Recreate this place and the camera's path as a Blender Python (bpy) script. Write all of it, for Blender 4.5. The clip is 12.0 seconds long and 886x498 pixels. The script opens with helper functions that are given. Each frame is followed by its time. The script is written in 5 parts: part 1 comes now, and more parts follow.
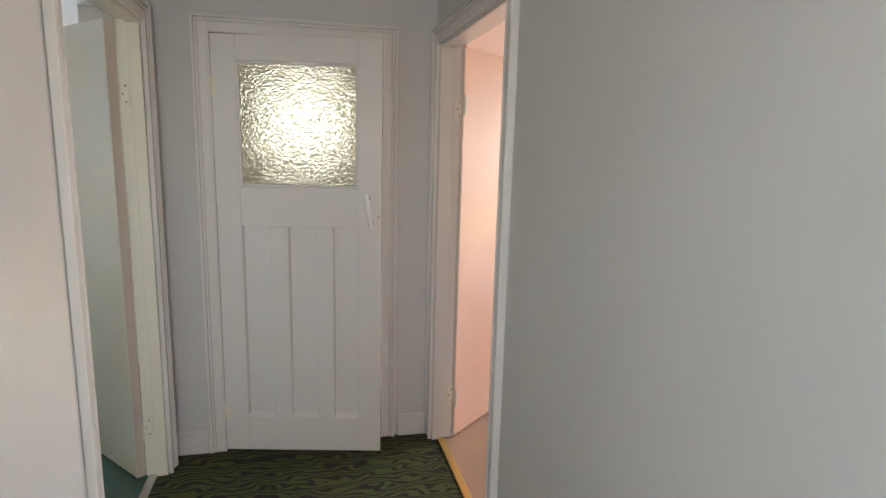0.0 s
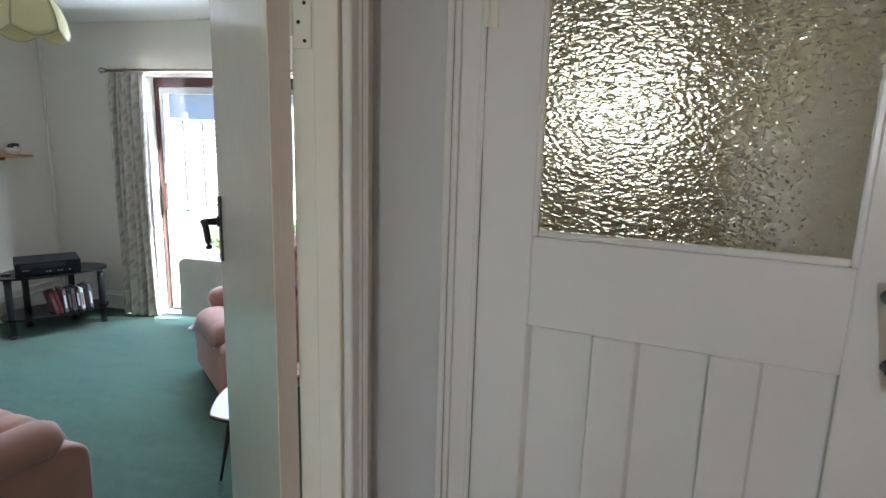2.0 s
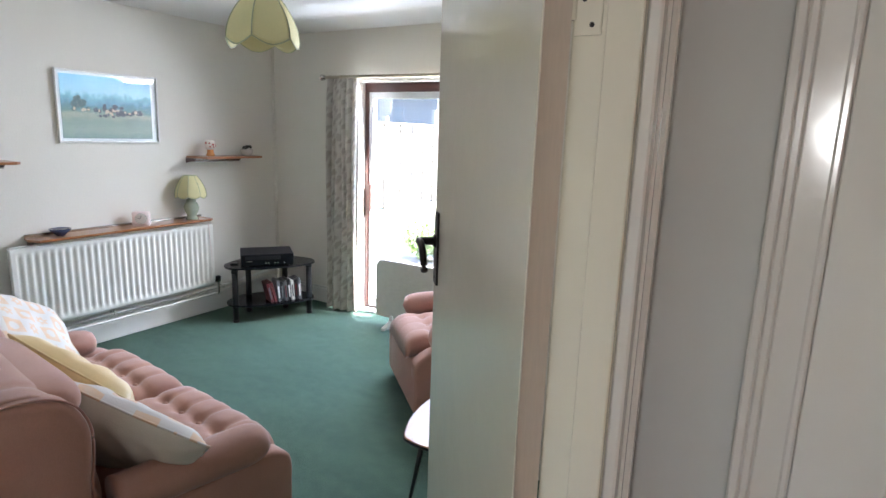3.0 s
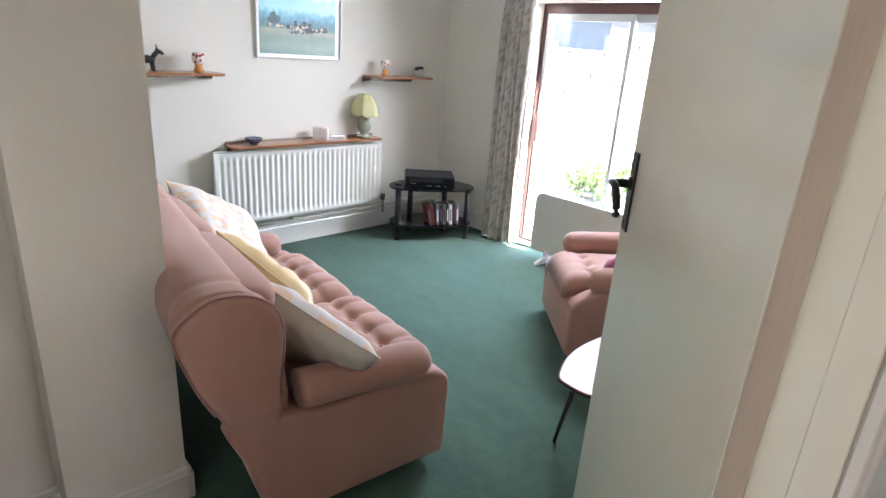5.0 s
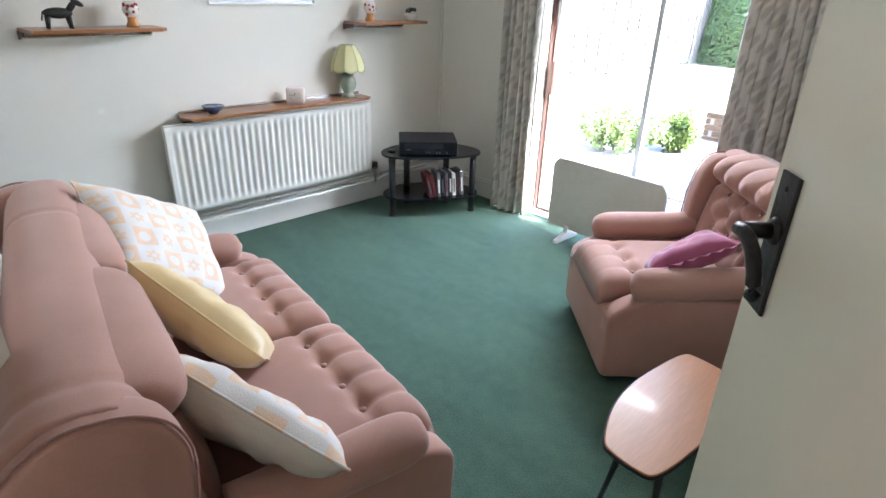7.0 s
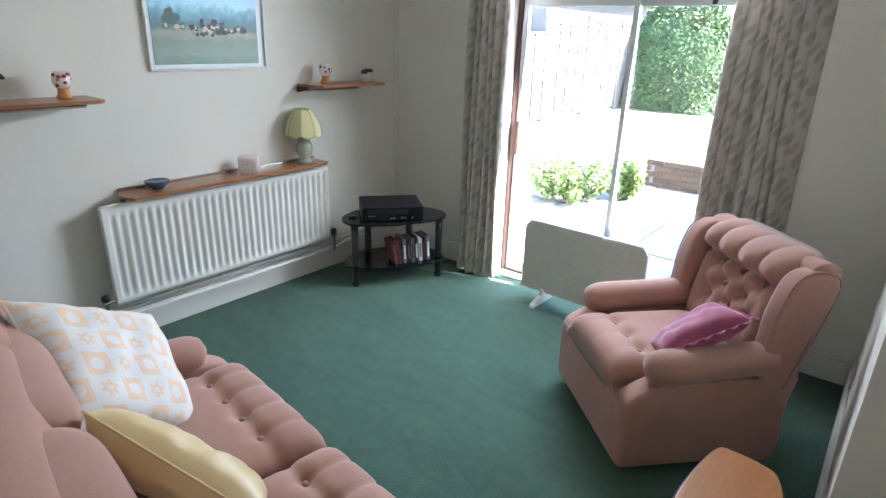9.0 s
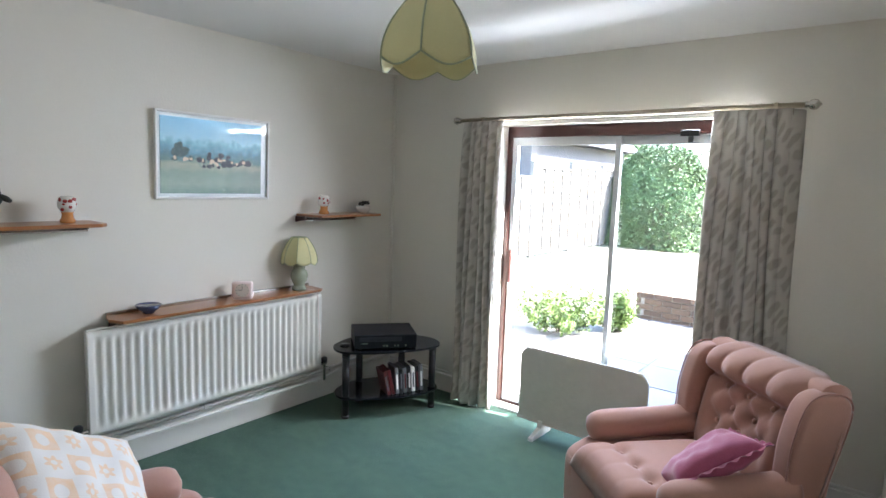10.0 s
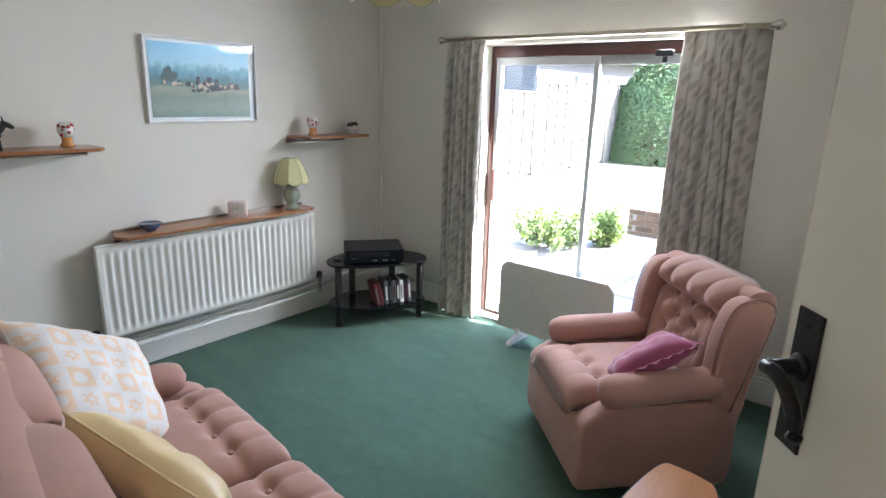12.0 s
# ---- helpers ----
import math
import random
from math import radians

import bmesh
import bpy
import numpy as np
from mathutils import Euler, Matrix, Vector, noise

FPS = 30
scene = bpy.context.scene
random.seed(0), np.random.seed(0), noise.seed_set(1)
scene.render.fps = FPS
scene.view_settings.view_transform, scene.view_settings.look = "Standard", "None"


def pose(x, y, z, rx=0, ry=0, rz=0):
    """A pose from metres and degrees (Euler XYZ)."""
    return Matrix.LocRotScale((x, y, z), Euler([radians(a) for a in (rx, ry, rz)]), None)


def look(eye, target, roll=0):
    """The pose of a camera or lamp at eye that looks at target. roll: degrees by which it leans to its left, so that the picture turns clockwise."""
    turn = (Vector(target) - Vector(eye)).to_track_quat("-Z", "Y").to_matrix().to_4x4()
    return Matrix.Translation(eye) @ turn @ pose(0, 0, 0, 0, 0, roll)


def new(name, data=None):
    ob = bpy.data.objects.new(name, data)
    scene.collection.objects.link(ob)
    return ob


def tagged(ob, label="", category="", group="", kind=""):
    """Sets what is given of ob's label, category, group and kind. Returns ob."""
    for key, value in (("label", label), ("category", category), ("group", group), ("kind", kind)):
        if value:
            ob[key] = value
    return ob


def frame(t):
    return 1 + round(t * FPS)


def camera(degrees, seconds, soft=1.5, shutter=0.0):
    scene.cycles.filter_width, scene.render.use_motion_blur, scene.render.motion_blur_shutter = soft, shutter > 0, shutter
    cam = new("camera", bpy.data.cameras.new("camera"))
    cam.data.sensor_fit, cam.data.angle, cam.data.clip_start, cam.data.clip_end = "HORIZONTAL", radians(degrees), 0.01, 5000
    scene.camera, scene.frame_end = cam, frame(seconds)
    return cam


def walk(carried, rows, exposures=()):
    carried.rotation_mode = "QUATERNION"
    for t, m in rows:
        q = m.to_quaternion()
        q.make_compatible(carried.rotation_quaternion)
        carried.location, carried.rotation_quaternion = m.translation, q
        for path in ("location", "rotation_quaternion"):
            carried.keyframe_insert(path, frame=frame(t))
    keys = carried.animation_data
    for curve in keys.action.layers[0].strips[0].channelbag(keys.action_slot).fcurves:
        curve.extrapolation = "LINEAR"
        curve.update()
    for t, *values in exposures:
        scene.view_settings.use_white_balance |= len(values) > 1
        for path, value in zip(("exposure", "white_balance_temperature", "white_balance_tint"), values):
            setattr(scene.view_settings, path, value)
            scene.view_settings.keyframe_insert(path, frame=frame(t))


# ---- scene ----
cam = camera(75.6, 12.0)
PATH = [
    (0, (-0.019, 0.397, 1.526), (0.442, 2.31, 1.17), 1.5),
    (0.5, (0.07, 0.885, 1.52), (0.242, 2.842, 1.145), 1.7),
    (1, (0.077, 1.354, 1.52), (0.048, 3.321, 1.158), 1.8),
    (1.5, (-0.067, 1.763, 1.521), (-0.263, 3.715, 1.131), 1.2),
    (2, (-0.244, 2.037, 1.506), (-0.67, 3.953, 1.122), 1.6),
    (2.5, (-0.43, 2.255, 1.516), (-1.179, 4.067, 1.126), 2.0),
    (3, (-0.488, 2.255, 1.523), (-1.48, 3.945, 1.127), 1.9),
    (3.5, (-0.542, 2.292, 1.505), (-1.691, 3.881, 1.112), 2.2),
    (3.7, (-0.555, 2.277, 1.505), (-1.769, 3.817, 1.107), 1.9),
    (5.3, (-0.622, 2.248, 1.522), (-1.959, 3.528, 0.764), 2.9),
    (5.5, (-0.64, 2.309, 1.525), (-1.972, 3.556, 0.707), 1.9),
    (6, (-0.77, 2.459, 1.539), (-2.086, 3.703, 0.692), 1.9),
    (6.5, (-0.908, 2.637, 1.517), (-2.218, 3.894, 0.677), 2.0),
    (8.3, (-1.413, 2.797, 1.586), (-2.62, 4.164, 0.767), 1.5),
    (8.5, (-1.42, 2.796, 1.597), (-2.61, 4.193, 0.801), 1.5),
    (9, (-1.442, 2.77, 1.598), (-2.605, 4.238, 0.898), 1.8),
    (9.5, (-1.463, 2.759, 1.532), (-2.669, 4.312, 1.167), 2.1),
    (10, (-1.461, 2.756, 1.527), (-2.679, 4.325, 1.293), 2.0),
    (10.5, (-1.439, 2.788, 1.558), (-2.659, 4.33, 1.193), 1.7),
    (11, (-1.433, 2.754, 1.564), (-2.626, 4.279, 1.065), 1.8),
    (11.5, (-1.384, 2.728, 1.573), (-2.579, 4.25, 1.066), 1.7),
    (12, (-1.209, 2.704, 1.574), (-2.413, 4.215, 1.056), 1.6),
]
walk(cam, [(t, look(eye, target, roll)) for t, eye, target, roll in PATH],
     exposures=((0.0, 5.0, 5800, 13), (1.0, 4.65, 5550, 14), (2.0, 4.75, 5600, 12), (3.5, 4.95, 6000, 17), (5.5, 5.25, 6000, 18), (6.5, 5.1, 5950, 16), (8.5, 4.87, 5800, 11), (9.5, 4.52, 5900, 13), (12.0, 4.6, 6000, 15)))

# ---- light ----
SUN_AZ, SUN_EL = 15.0, 40.0
world = bpy.data.worlds.new("daylight")
scene.world = world
world.use_nodes = True
wn = world.node_tree
sky = wn.nodes.new("ShaderNodeTexSky")
sky.sky_type, sky.sun_disc = "NISHITA", False
sky.sun_elevation, sky.sun_rotation = radians(SUN_EL), radians(90 - SUN_AZ)
wn.links.new(sky.outputs[0], wn.nodes["Background"].inputs[0])
wn.nodes["Background"].inputs[1].default_value = 0.14
sun = new("sun", bpy.data.lights.new("sun", "SUN"))
sun.data.energy, sun.data.angle, sun.data.color = 2.3, radians(0.5), (1.0, 0.95, 0.87)
to_sun = Vector((math.cos(radians(SUN_EL)) * math.cos(radians(SUN_AZ)), math.cos(radians(SUN_EL)) * math.sin(radians(SUN_AZ)), math.sin(radians(SUN_EL))))
sun.matrix_world = look(to_sun * 30, (0, 0, 0))


def window_lamp(name, at, toward, w, h, watts, colour):
    """The sky's light through a window's opening."""
    lamp = new(name, bpy.data.lights.new(name, "AREA"))
    lamp.data.shape, lamp.data.size, lamp.data.size_y = "RECTANGLE", w, h
    lamp.data.energy, lamp.data.color = watts, colour
    lamp.matrix_world = look(at, toward)
    return lamp


window_lamp("back_room_window_light", (-0.03, 5.56, 1.70), (-0.01, 4.0, 1.6), 0.72, 0.40, 0.10, (1.0, 0.94, 0.70))
window_lamp("hall_end_window_light", (-0.1, -1.0, 1.62), (-0.1, 1.0, 1.15), 0.3, 0.36, 0.68, (1.0, 0.95, 0.86))
window_lamp("kitchen_window_light", (3.55, 3.9, 1.5), (0.6, 2.7, 1.1), 1.5, 0.85, 3.2, (1.0, 0.87, 0.72))
garden_light = window_lamp("garden_door_light", (-2.77, 6.05, 1.868), (-2.70, 3.2, 0.45), 1.44, 0.05, 1.8, (0.92, 0.96, 1.0))
garden_light.data.spread = radians(145)

# ---- materials ----


def material(name, colour, rough=0.6, metal=0.0, grain=(0, 0), stain=(0, 0), bump=(0, 0), sheen=0.0, coat=0.0, dark=0.72, stretch=(1, 1, 1), per_piece=0.0, transmission=0.0, spec=0.5):
    """Principled surface; grain, stain: (size in 1/m, amount); bump: (size in 1/m, height in m)."""
    m = bpy.data.materials.new(name)
    m.use_nodes = True
    n, l = m.node_tree.nodes, m.node_tree.links
    p = n["Principled BSDF"]
    p.inputs["Roughness"].default_value, p.inputs["Metallic"].default_value = rough, metal
    p.inputs["Base Color"].default_value = (*colour, 1)
    p.inputs["Sheen Weight"].default_value, p.inputs["Coat Weight"].default_value = sheen, coat
    p.inputs["Sheen Roughness"].default_value, p.inputs["Coat Roughness"].default_value = 0.45, 0.08
    p.inputs["Transmission Weight"].default_value = transmission
    p.inputs["Specular IOR Level"].default_value = spec
    tc = n.new("ShaderNodeTexCoord")
    mp = n.new("ShaderNodeMapping")
    mp.inputs["Scale"].default_value = stretch
    l.new(tc.outputs["Object"], mp.inputs["Vector"])
    last = None

    def noise_node(size, detail):
        t = n.new("ShaderNodeTexNoise")
        t.inputs["Scale"].default_value, t.inputs["Detail"].default_value = size, detail
        l.new(mp.outputs[0], t.inputs["Vector"])
        return t

    for size, amount in (grain, stain):
        if amount:
            t = noise_node(size, 4)
            r = n.new("ShaderNodeMapRange")
            r.inputs["From Min"].default_value, r.inputs["From Max"].default_value = 0.3, 0.7
            r.inputs["To Max"].default_value = amount
            l.new(t.outputs[0], r.inputs[0])
            mix = n.new("ShaderNodeMix")
            mix.data_type = "RGBA"
            l.new(r.outputs[0], mix.inputs[0])
            if last:
                l.new(last, mix.inputs[6])
            else:
                mix.inputs[6].default_value = (*colour, 1)
            mix.inputs[7].default_value = (*[c * dark for c in colour], 1)
            last = mix.outputs[2]
    if per_piece:
        info = n.new("ShaderNodeObjectInfo")
        hsv = n.new("ShaderNodeHueSaturation")
        r = n.new("ShaderNodeMapRange")
        r.inputs["To Min"].default_value, r.inputs["To Max"].default_value = 1 - per_piece, 1 + per_piece
        l.new(info.outputs["Random"], r.inputs[0])
        l.new(r.outputs[0], hsv.inputs["Value"])
        if last:
            l.new(last, hsv.inputs["Color"])
        else:
            hsv.inputs["Color"].default_value = (*colour, 1)
        last = hsv.outputs[0]
    if last:
        l.new(last, p.inputs["Base Color"])
    if bump[1]:
        t = noise_node(bump[0], 3)
        b = n.new("ShaderNodeBump")
        b.inputs["Strength"].default_value, b.inputs["Distance"].default_value = 1.0, bump[1]
        l.new(t.outputs[0], b.inputs["Height"])
        l.new(b.outputs[0], p.inputs["Normal"])
    return m


WALL = material("living_wall_paint", (0.75, 0.72, 0.645), 0.75, grain=(60, 0.10), stain=(1.3, 0.22), bump=(90, 0.0008), dark=0.86)
HALLWALL = material("hall_wallpaper", (0.65, 0.635, 0.60), 0.7, grain=(40, 0.12), stain=(1.6, 0.25), bump=(120, 0.0003), dark=0.88, stretch=(1, 1, 0.05))
PEACH = material("peach_wall_paint", (0.78, 0.43, 0.28), 0.6, grain=(30, 0.1), stain=(1, 0.2), dark=0.9)
CEIL = material("ceiling_paint", (0.80, 0.79, 0.76), 0.8, grain=(70, 0.1), stain=(0.9, 0.2), bump=(60, 0.001), dark=0.88)
GLOSS = material("gloss_paint", (0.78, 0.75, 0.69), 0.16, grain=(5, 0.12), stain=(1.1, 0.25), bump=(9, 0.0012), dark=0.9, coat=0.3)
CREAM = material("cream_gloss_paint", (0.82, 0.77, 0.63), 0.17, grain=(4, 0.12), stain=(1.0, 0.25), bump=(6, 0.0016), dark=0.92, coat=0.3)
PINKGLOSS = material("peach_gloss_paint", (0.78, 0.55, 0.40), 0.5, grain=(4, 0.1), stain=(1.0, 0.2), bump=(6, 0.0012), dark=0.92, coat=0.0, spec=0.4)
EDGEPAINT = material("unpainted_door_edge", (0.68, 0.59, 0.49), 0.5, grain=(80, 0.3), stain=(3, 0.4), dark=0.75, stretch=(4, 4, 0.3))
SKIRT = material("skirting_paint", (0.76, 0.74, 0.69), 0.3, grain=(8, 0.15), stain=(1.5, 0.25), bump=(12, 0.0008), dark=0.86)
VELOUR = material("rose_velour", (0.44, 0.238, 0.182), 0.85, grain=(160, 0.35), stain=(5.5, 0.6), bump=(300, 0.0006), sheen=0.3, dark=0.78)
PIPING = material("rose_piping", (0.38, 0.195, 0.155), 0.8, grain=(200, 0.3), stain=(9, 0.2), sheen=0.3)
BLACKM = material("black_metal", (0.018, 0.018, 0.02), 0.28, 0.2, grain=(40, 0.3), dark=0.5)
BLACKGL = material("black_glass", (0.008, 0.009, 0.012), 0.22, grain=(5, 0.2), spec=0.3)
PLASTIC = material("black_plastic", (0.010, 0.011, 0.015), 0.45, grain=(200, 0.3), bump=(500, 0.0001), spec=0.3)
IRON = material("antique_black_iron", (0.03, 0.027, 0.026), 0.42, 0.5, grain=(90, 0.5), bump=(120, 0.001), dark=0.45)
TEAK = material("teak_veneer", (0.36, 0.145, 0.048), 0.28, grain=(22, 0.55), stain=(4, 0.3), dark=0.6, stretch=(6, 0.5, 6), coat=0.3)
TEAKTOP = material("table_veneer", (0.47, 0.20, 0.075), 0.38, grain=(26, 0.45), stain=(4, 0.3), dark=0.66, stretch=(6, 0.5, 6), coat=0.06, spec=0.35)
RADW = material("radiator_enamel", (0.78, 0.765, 0.71), 0.3, grain=(7, 0.15), stain=(2, 0.25), dark=0.88)
PIPEP = material("painted_pipe", (0.78, 0.77, 0.73), 0.35, grain=(20, 0.25), stain=(3, 0.3), dark=0.75)
CHROME = material("worn_chrome", (0.6, 0.58, 0.54), 0.25, 1.0, grain=(60, 0.3))
BRASS = material("brushed_nickel_brass", (0.55, 0.48, 0.36), 0.3, 1.0, grain=(80, 0.3), stretch=(0.1, 1, 1))
GOLD = material("brass_threshold", (0.70, 0.48, 0.16), 0.3, 1.0, grain=(60, 0.4), stretch=(1, 0.1, 1))
MAHOG = material("mahogany_frame", (0.065, 0.018, 0.013), 0.35, grain=(30, 0.4), stain=(3, 0.3), dark=0.6, stretch=(4, 4, 0.4))
ALU = material("white_aluminium", (0.50, 0.52, 0.53), 0.35, 0.1, grain=(14, 0.2), stain=(3, 0.25), dark=0.85)
HEATER = material("heater_enamel", (0.66, 0.65, 0.58), 0.6, grain=(26, 0.4), stain=(5, 0.3), bump=(40, 0.003), dark=0.82)
LINEN = material("lampshade_linen", (0.66, 0.62, 0.33), 0.8, grain=(220, 0.3), stain=(9, 0.25), bump=(400, 0.0003), dark=0.82)
TRIMM = material("lampshade_trim", (0.36, 0.40, 0.26), 0.8, grain=(200, 0.3))
CELADON = material("celadon_glaze", (0.34, 0.38, 0.28), 0.15, grain=(18, 0.4), stain=(40, 0.2), coat=0.5)
WHITEP = material("white_plastic", (0.80, 0.67, 0.63), 0.35, grain=(20, 0.12), dark=0.9)
PORCELAIN = material("porcelain", (0.74, 0.70, 0.64), 0.18, grain=(28, 0.2), coat=0.4)
ORANGEG = material("amber_glaze", (0.62, 0.26, 0.07), 0.2, grain=(40, 0.4), coat=0.4)
REDG = material("red_glaze", (0.33, 0.035, 0.03), 0.25, grain=(60, 0.4))
BRONZE = material("dark_bronze", (0.045, 0.05, 0.045), 0.45, 0.6, grain=(70, 0.5), dark=0.5)
BLUEG = material("blue_glaze", (0.05, 0.07, 0.15), 0.2, grain=(30, 0.5), coat=0.4)
YELLOWF = material("gold_satin", (0.72, 0.54, 0.26), 0.45, grain=(190, 0.25), stain=(12, 0.25), bump=(260, 0.0004), sheen=0.5, dark=0.8, stretch=(1, 3, 1))
CREAMF = material("cream_cotton", (0.60, 0.55, 0.47), 0.85, grain=(180, 0.2), stain=(8, 0.2), bump=(250, 0.0006), sheen=0.2, dark=0.85)
MAGENTA = material("magenta_cotton", (0.34, 0.07, 0.145), 0.8, grain=(120, 0.3), stain=(14, 0.3), bump=(120, 0.001), sheen=0.4)
PAPER = material("print_mount", (0.62, 0.66, 0.66), 0.6, grain=(30, 0.1))
WHITEF = material("white_frame", (0.76, 0.75, 0.72), 0.35, grain=(20, 0.15), dark=0.88)
PULLW = material("bright_white_enamel", (0.86, 0.85, 0.82), 0.2, grain=(20, 0.1), dark=0.9)
FENCE = material("sunbleached_fence", (0.15, 0.132, 0.11), 0.85, grain=(18, 0.4), stain=(3, 0.3), bump=(30, 0.002), per_piece=0.12, stretch=(1, 0.3, 3))
LEAF = material("hedge_leaf", (0.07, 0.12, 0.03), 0.5, grain=(3, 0.5), stain=(0.8, 0.5), dark=0.5)
LEAF2 = material("shrub_leaf", (0.13, 0.19, 0.035), 0.5, grain=(9, 0.6), dark=0.5)
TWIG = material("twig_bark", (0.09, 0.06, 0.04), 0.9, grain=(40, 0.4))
SLAB = material("paving_slab", (0.215, 0.19, 0.16), 0.85, grain=(30, 0.35), stain=(2.5, 0.4), bump=(60, 0.002), per_piece=0.1)
GRASS = material("dry_lawn", (0.27, 0.25, 0.16), 0.95, grain=(25, 0.5), stain=(0.7, 0.5), bump=(60, 0.02))
BRICK = material("garden_wall_stone", (0.13, 0.08, 0.045), 0.85, grain=(35, 0.5), stain=(6, 0.5), bump=(50, 0.006), per_piece=0.2)
MORTAR = material("mortar", (0.33, 0.30, 0.26), 0.9, grain=(60, 0.3))
ROOF = material("dark_felt_roof", (0.075, 0.072, 0.076), 0.9, grain=(10, 0.4), stain=(1, 0.4))
RENDER = material("house_render", (0.45, 0.36, 0.28), 0.9, grain=(20, 0.3), stain=(1, 0.3))
ENDGRAIN = material("dining_wood", (0.36, 0.15, 0.06), 0.3, grain=(24, 0.4), stretch=(4, 4, 0.5), coat=0.3)
TABLETOPK = material("pale_laminate", (0.74, 0.60, 0.52), 0.2, grain=(30, 0.1), coat=0.4)
BEIGEC = material("beige_carpet", (0.48, 0.33, 0.23), 0.95, grain=(180, 0.3), stain=(2, 0.3), bump=(260, 0.003))
WOODB = material("window_blind", (0.62, 0.40, 0.34), 0.6, grain=(20, 0.2))
TOWEL = material("towel_white", (0.72, 0.69, 0.66), 0.9, grain=(150, 0.3), bump=(300, 0.001))
DARKCLOTH = material("dark_cloth", (0.03, 0.028, 0.03), 0.9, grain=(150, 0.3))
BACKROOM = material("back_room_paint", (0.70, 0.61, 0.43), 0.8, grain=(30, 0.2), stain=(2, 0.3))


def glass(name, rough=0.0, tint=(1, 1, 1)):
    m = bpy.data.materials.new(name)
    m.use_nodes = True
    p = m.node_tree.nodes["Principled BSDF"]
    p.inputs["Base Color"].default_value = (*tint, 1)
    p.inputs["Transmission Weight"].default_value, p.inputs["Roughness"].default_value, p.inputs["IOR"].default_value = 1, rough, 1.45
    return m


PANE = glass("window_glass", 0.0, (0.97, 1.0, 0.99))
PICGLASS = glass("picture_glass", 0.04)
PICGLASS.node_tree.nodes["Principled BSDF"].inputs["IOR"].default_value = 1.22
HAMMERED = glass("hammered_glass", 0.09, (0.98, 0.97, 0.90))
n, l = HAMMERED.node_tree.nodes, HAMMERED.node_tree.links
tc, mp, vo, no, bu = (n.new("ShaderNode" + k) for k in ("TexCoord", "Mapping", "TexVoronoi", "TexNoise", "Bump"))
mp.inputs["Scale"].default_value = (0.62, 1, 1.15)
l.new(tc.outputs["Object"], mp.inputs[0])
no.inputs["Scale"].default_value, no.inputs["Detail"].default_value = 75, 1.0
vo.inputs["Scale"].default_value, vo.feature = 140, "SMOOTH_F1"
mixv = n.new("ShaderNodeVectorMath")
mixv.operation = "MULTIPLY_ADD"
mixv.inputs[1].default_value = (0.014, 0.014, 0.014)
l.new(no.outputs["Color"], mixv.inputs[0])
l.new(mp.outputs[0], mixv.inputs[2])
l.new(mp.outputs[0], no.inputs["Vector"])
l.new(mixv.outputs[0], vo.inputs["Vector"])
bu.inputs["Strength"].default_value, bu.inputs["Distance"].default_value = 1.0, 0.0036
l.new(vo.outputs["Distance"], bu.inputs["Height"])
l.new(bu.outputs[0], n["Principled BSDF"].inputs["Normal"])


def carpet(name, low, high, pile, patch):
    m = material(name, low, 0.95, bump=(pile, 0.006), sheen=0.08)
    n, l = m.node_tree.nodes, m.node_tree.links
    tc = n.new("ShaderNodeTexCoord")
    a, b = n.new("ShaderNodeTexNoise"), n.new("ShaderNodeTexNoise")
    a.inputs["Scale"].default_value, a.inputs["Detail"].default_value = pile, 6
    b.inputs["Scale"].default_value, b.inputs["Detail"].default_value = patch, 5
    add = n.new("ShaderNodeMath")
    add.operation = "MULTIPLY_ADD"
    add.inputs[1].default_value = 0.58
    half = n.new("ShaderNodeMath")
    half.operation = "MULTIPLY"
    half.inputs[1].default_value = 0.42
    ramp = n.new("ShaderNodeValToRGB")
    ramp.color_ramp.elements[0].position, ramp.color_ramp.elements[1].position = 0.33, 0.67
    ramp.color_ramp.elements[0].color, ramp.color_ramp.elements[1].color = (*low, 1), (*high, 1)
    for t in (a, b):
        l.new(tc.outputs["Object"], t.inputs["Vector"])
    wear, wmap, wmul = n.new("ShaderNodeTexNoise"), n.new("ShaderNodeMapping"), n.new("ShaderNodeMath")
    wmap.inputs["Rotation"].default_value, wmap.inputs["Scale"].default_value = (0, 0, 0.6), (0.7, 1.9, 1)
    wear.inputs["Scale"].default_value, wear.inputs["Detail"].default_value = 2.6, 7
    wear.inputs["Roughness"].default_value = 0.62
    l.new(tc.outputs["Object"], wmap.inputs[0])
    l.new(wmap.outputs[0], wear.inputs["Vector"])
    wmul.operation = "MULTIPLY_ADD"
    wmul.inputs[1].default_value = 1.6
    mean = n.new("ShaderNodeMath")
    mean.operation = "MULTIPLY"
    mean.inputs[1].default_value = 0.385
    l.new(wear.outputs[0], wmul.inputs[0])
    l.new(b.outputs[0], wmul.inputs[2])
    l.new(wmul.outputs[0], mean.inputs[0])
    l.new(mean.outputs[0], half.inputs[0])
    l.new(a.outputs[0], add.inputs[0])
    l.new(half.outputs[0], add.inputs[2])
    l.new(add.outputs[0], ramp.inputs[0])
    l.new(ramp.outputs[0], n["Principled BSDF"].inputs["Base Color"])
    return m


GREENC = carpet("green_carpet", (0.022, 0.060, 0.041), (0.088, 0.172, 0.120), 170, 17.0)


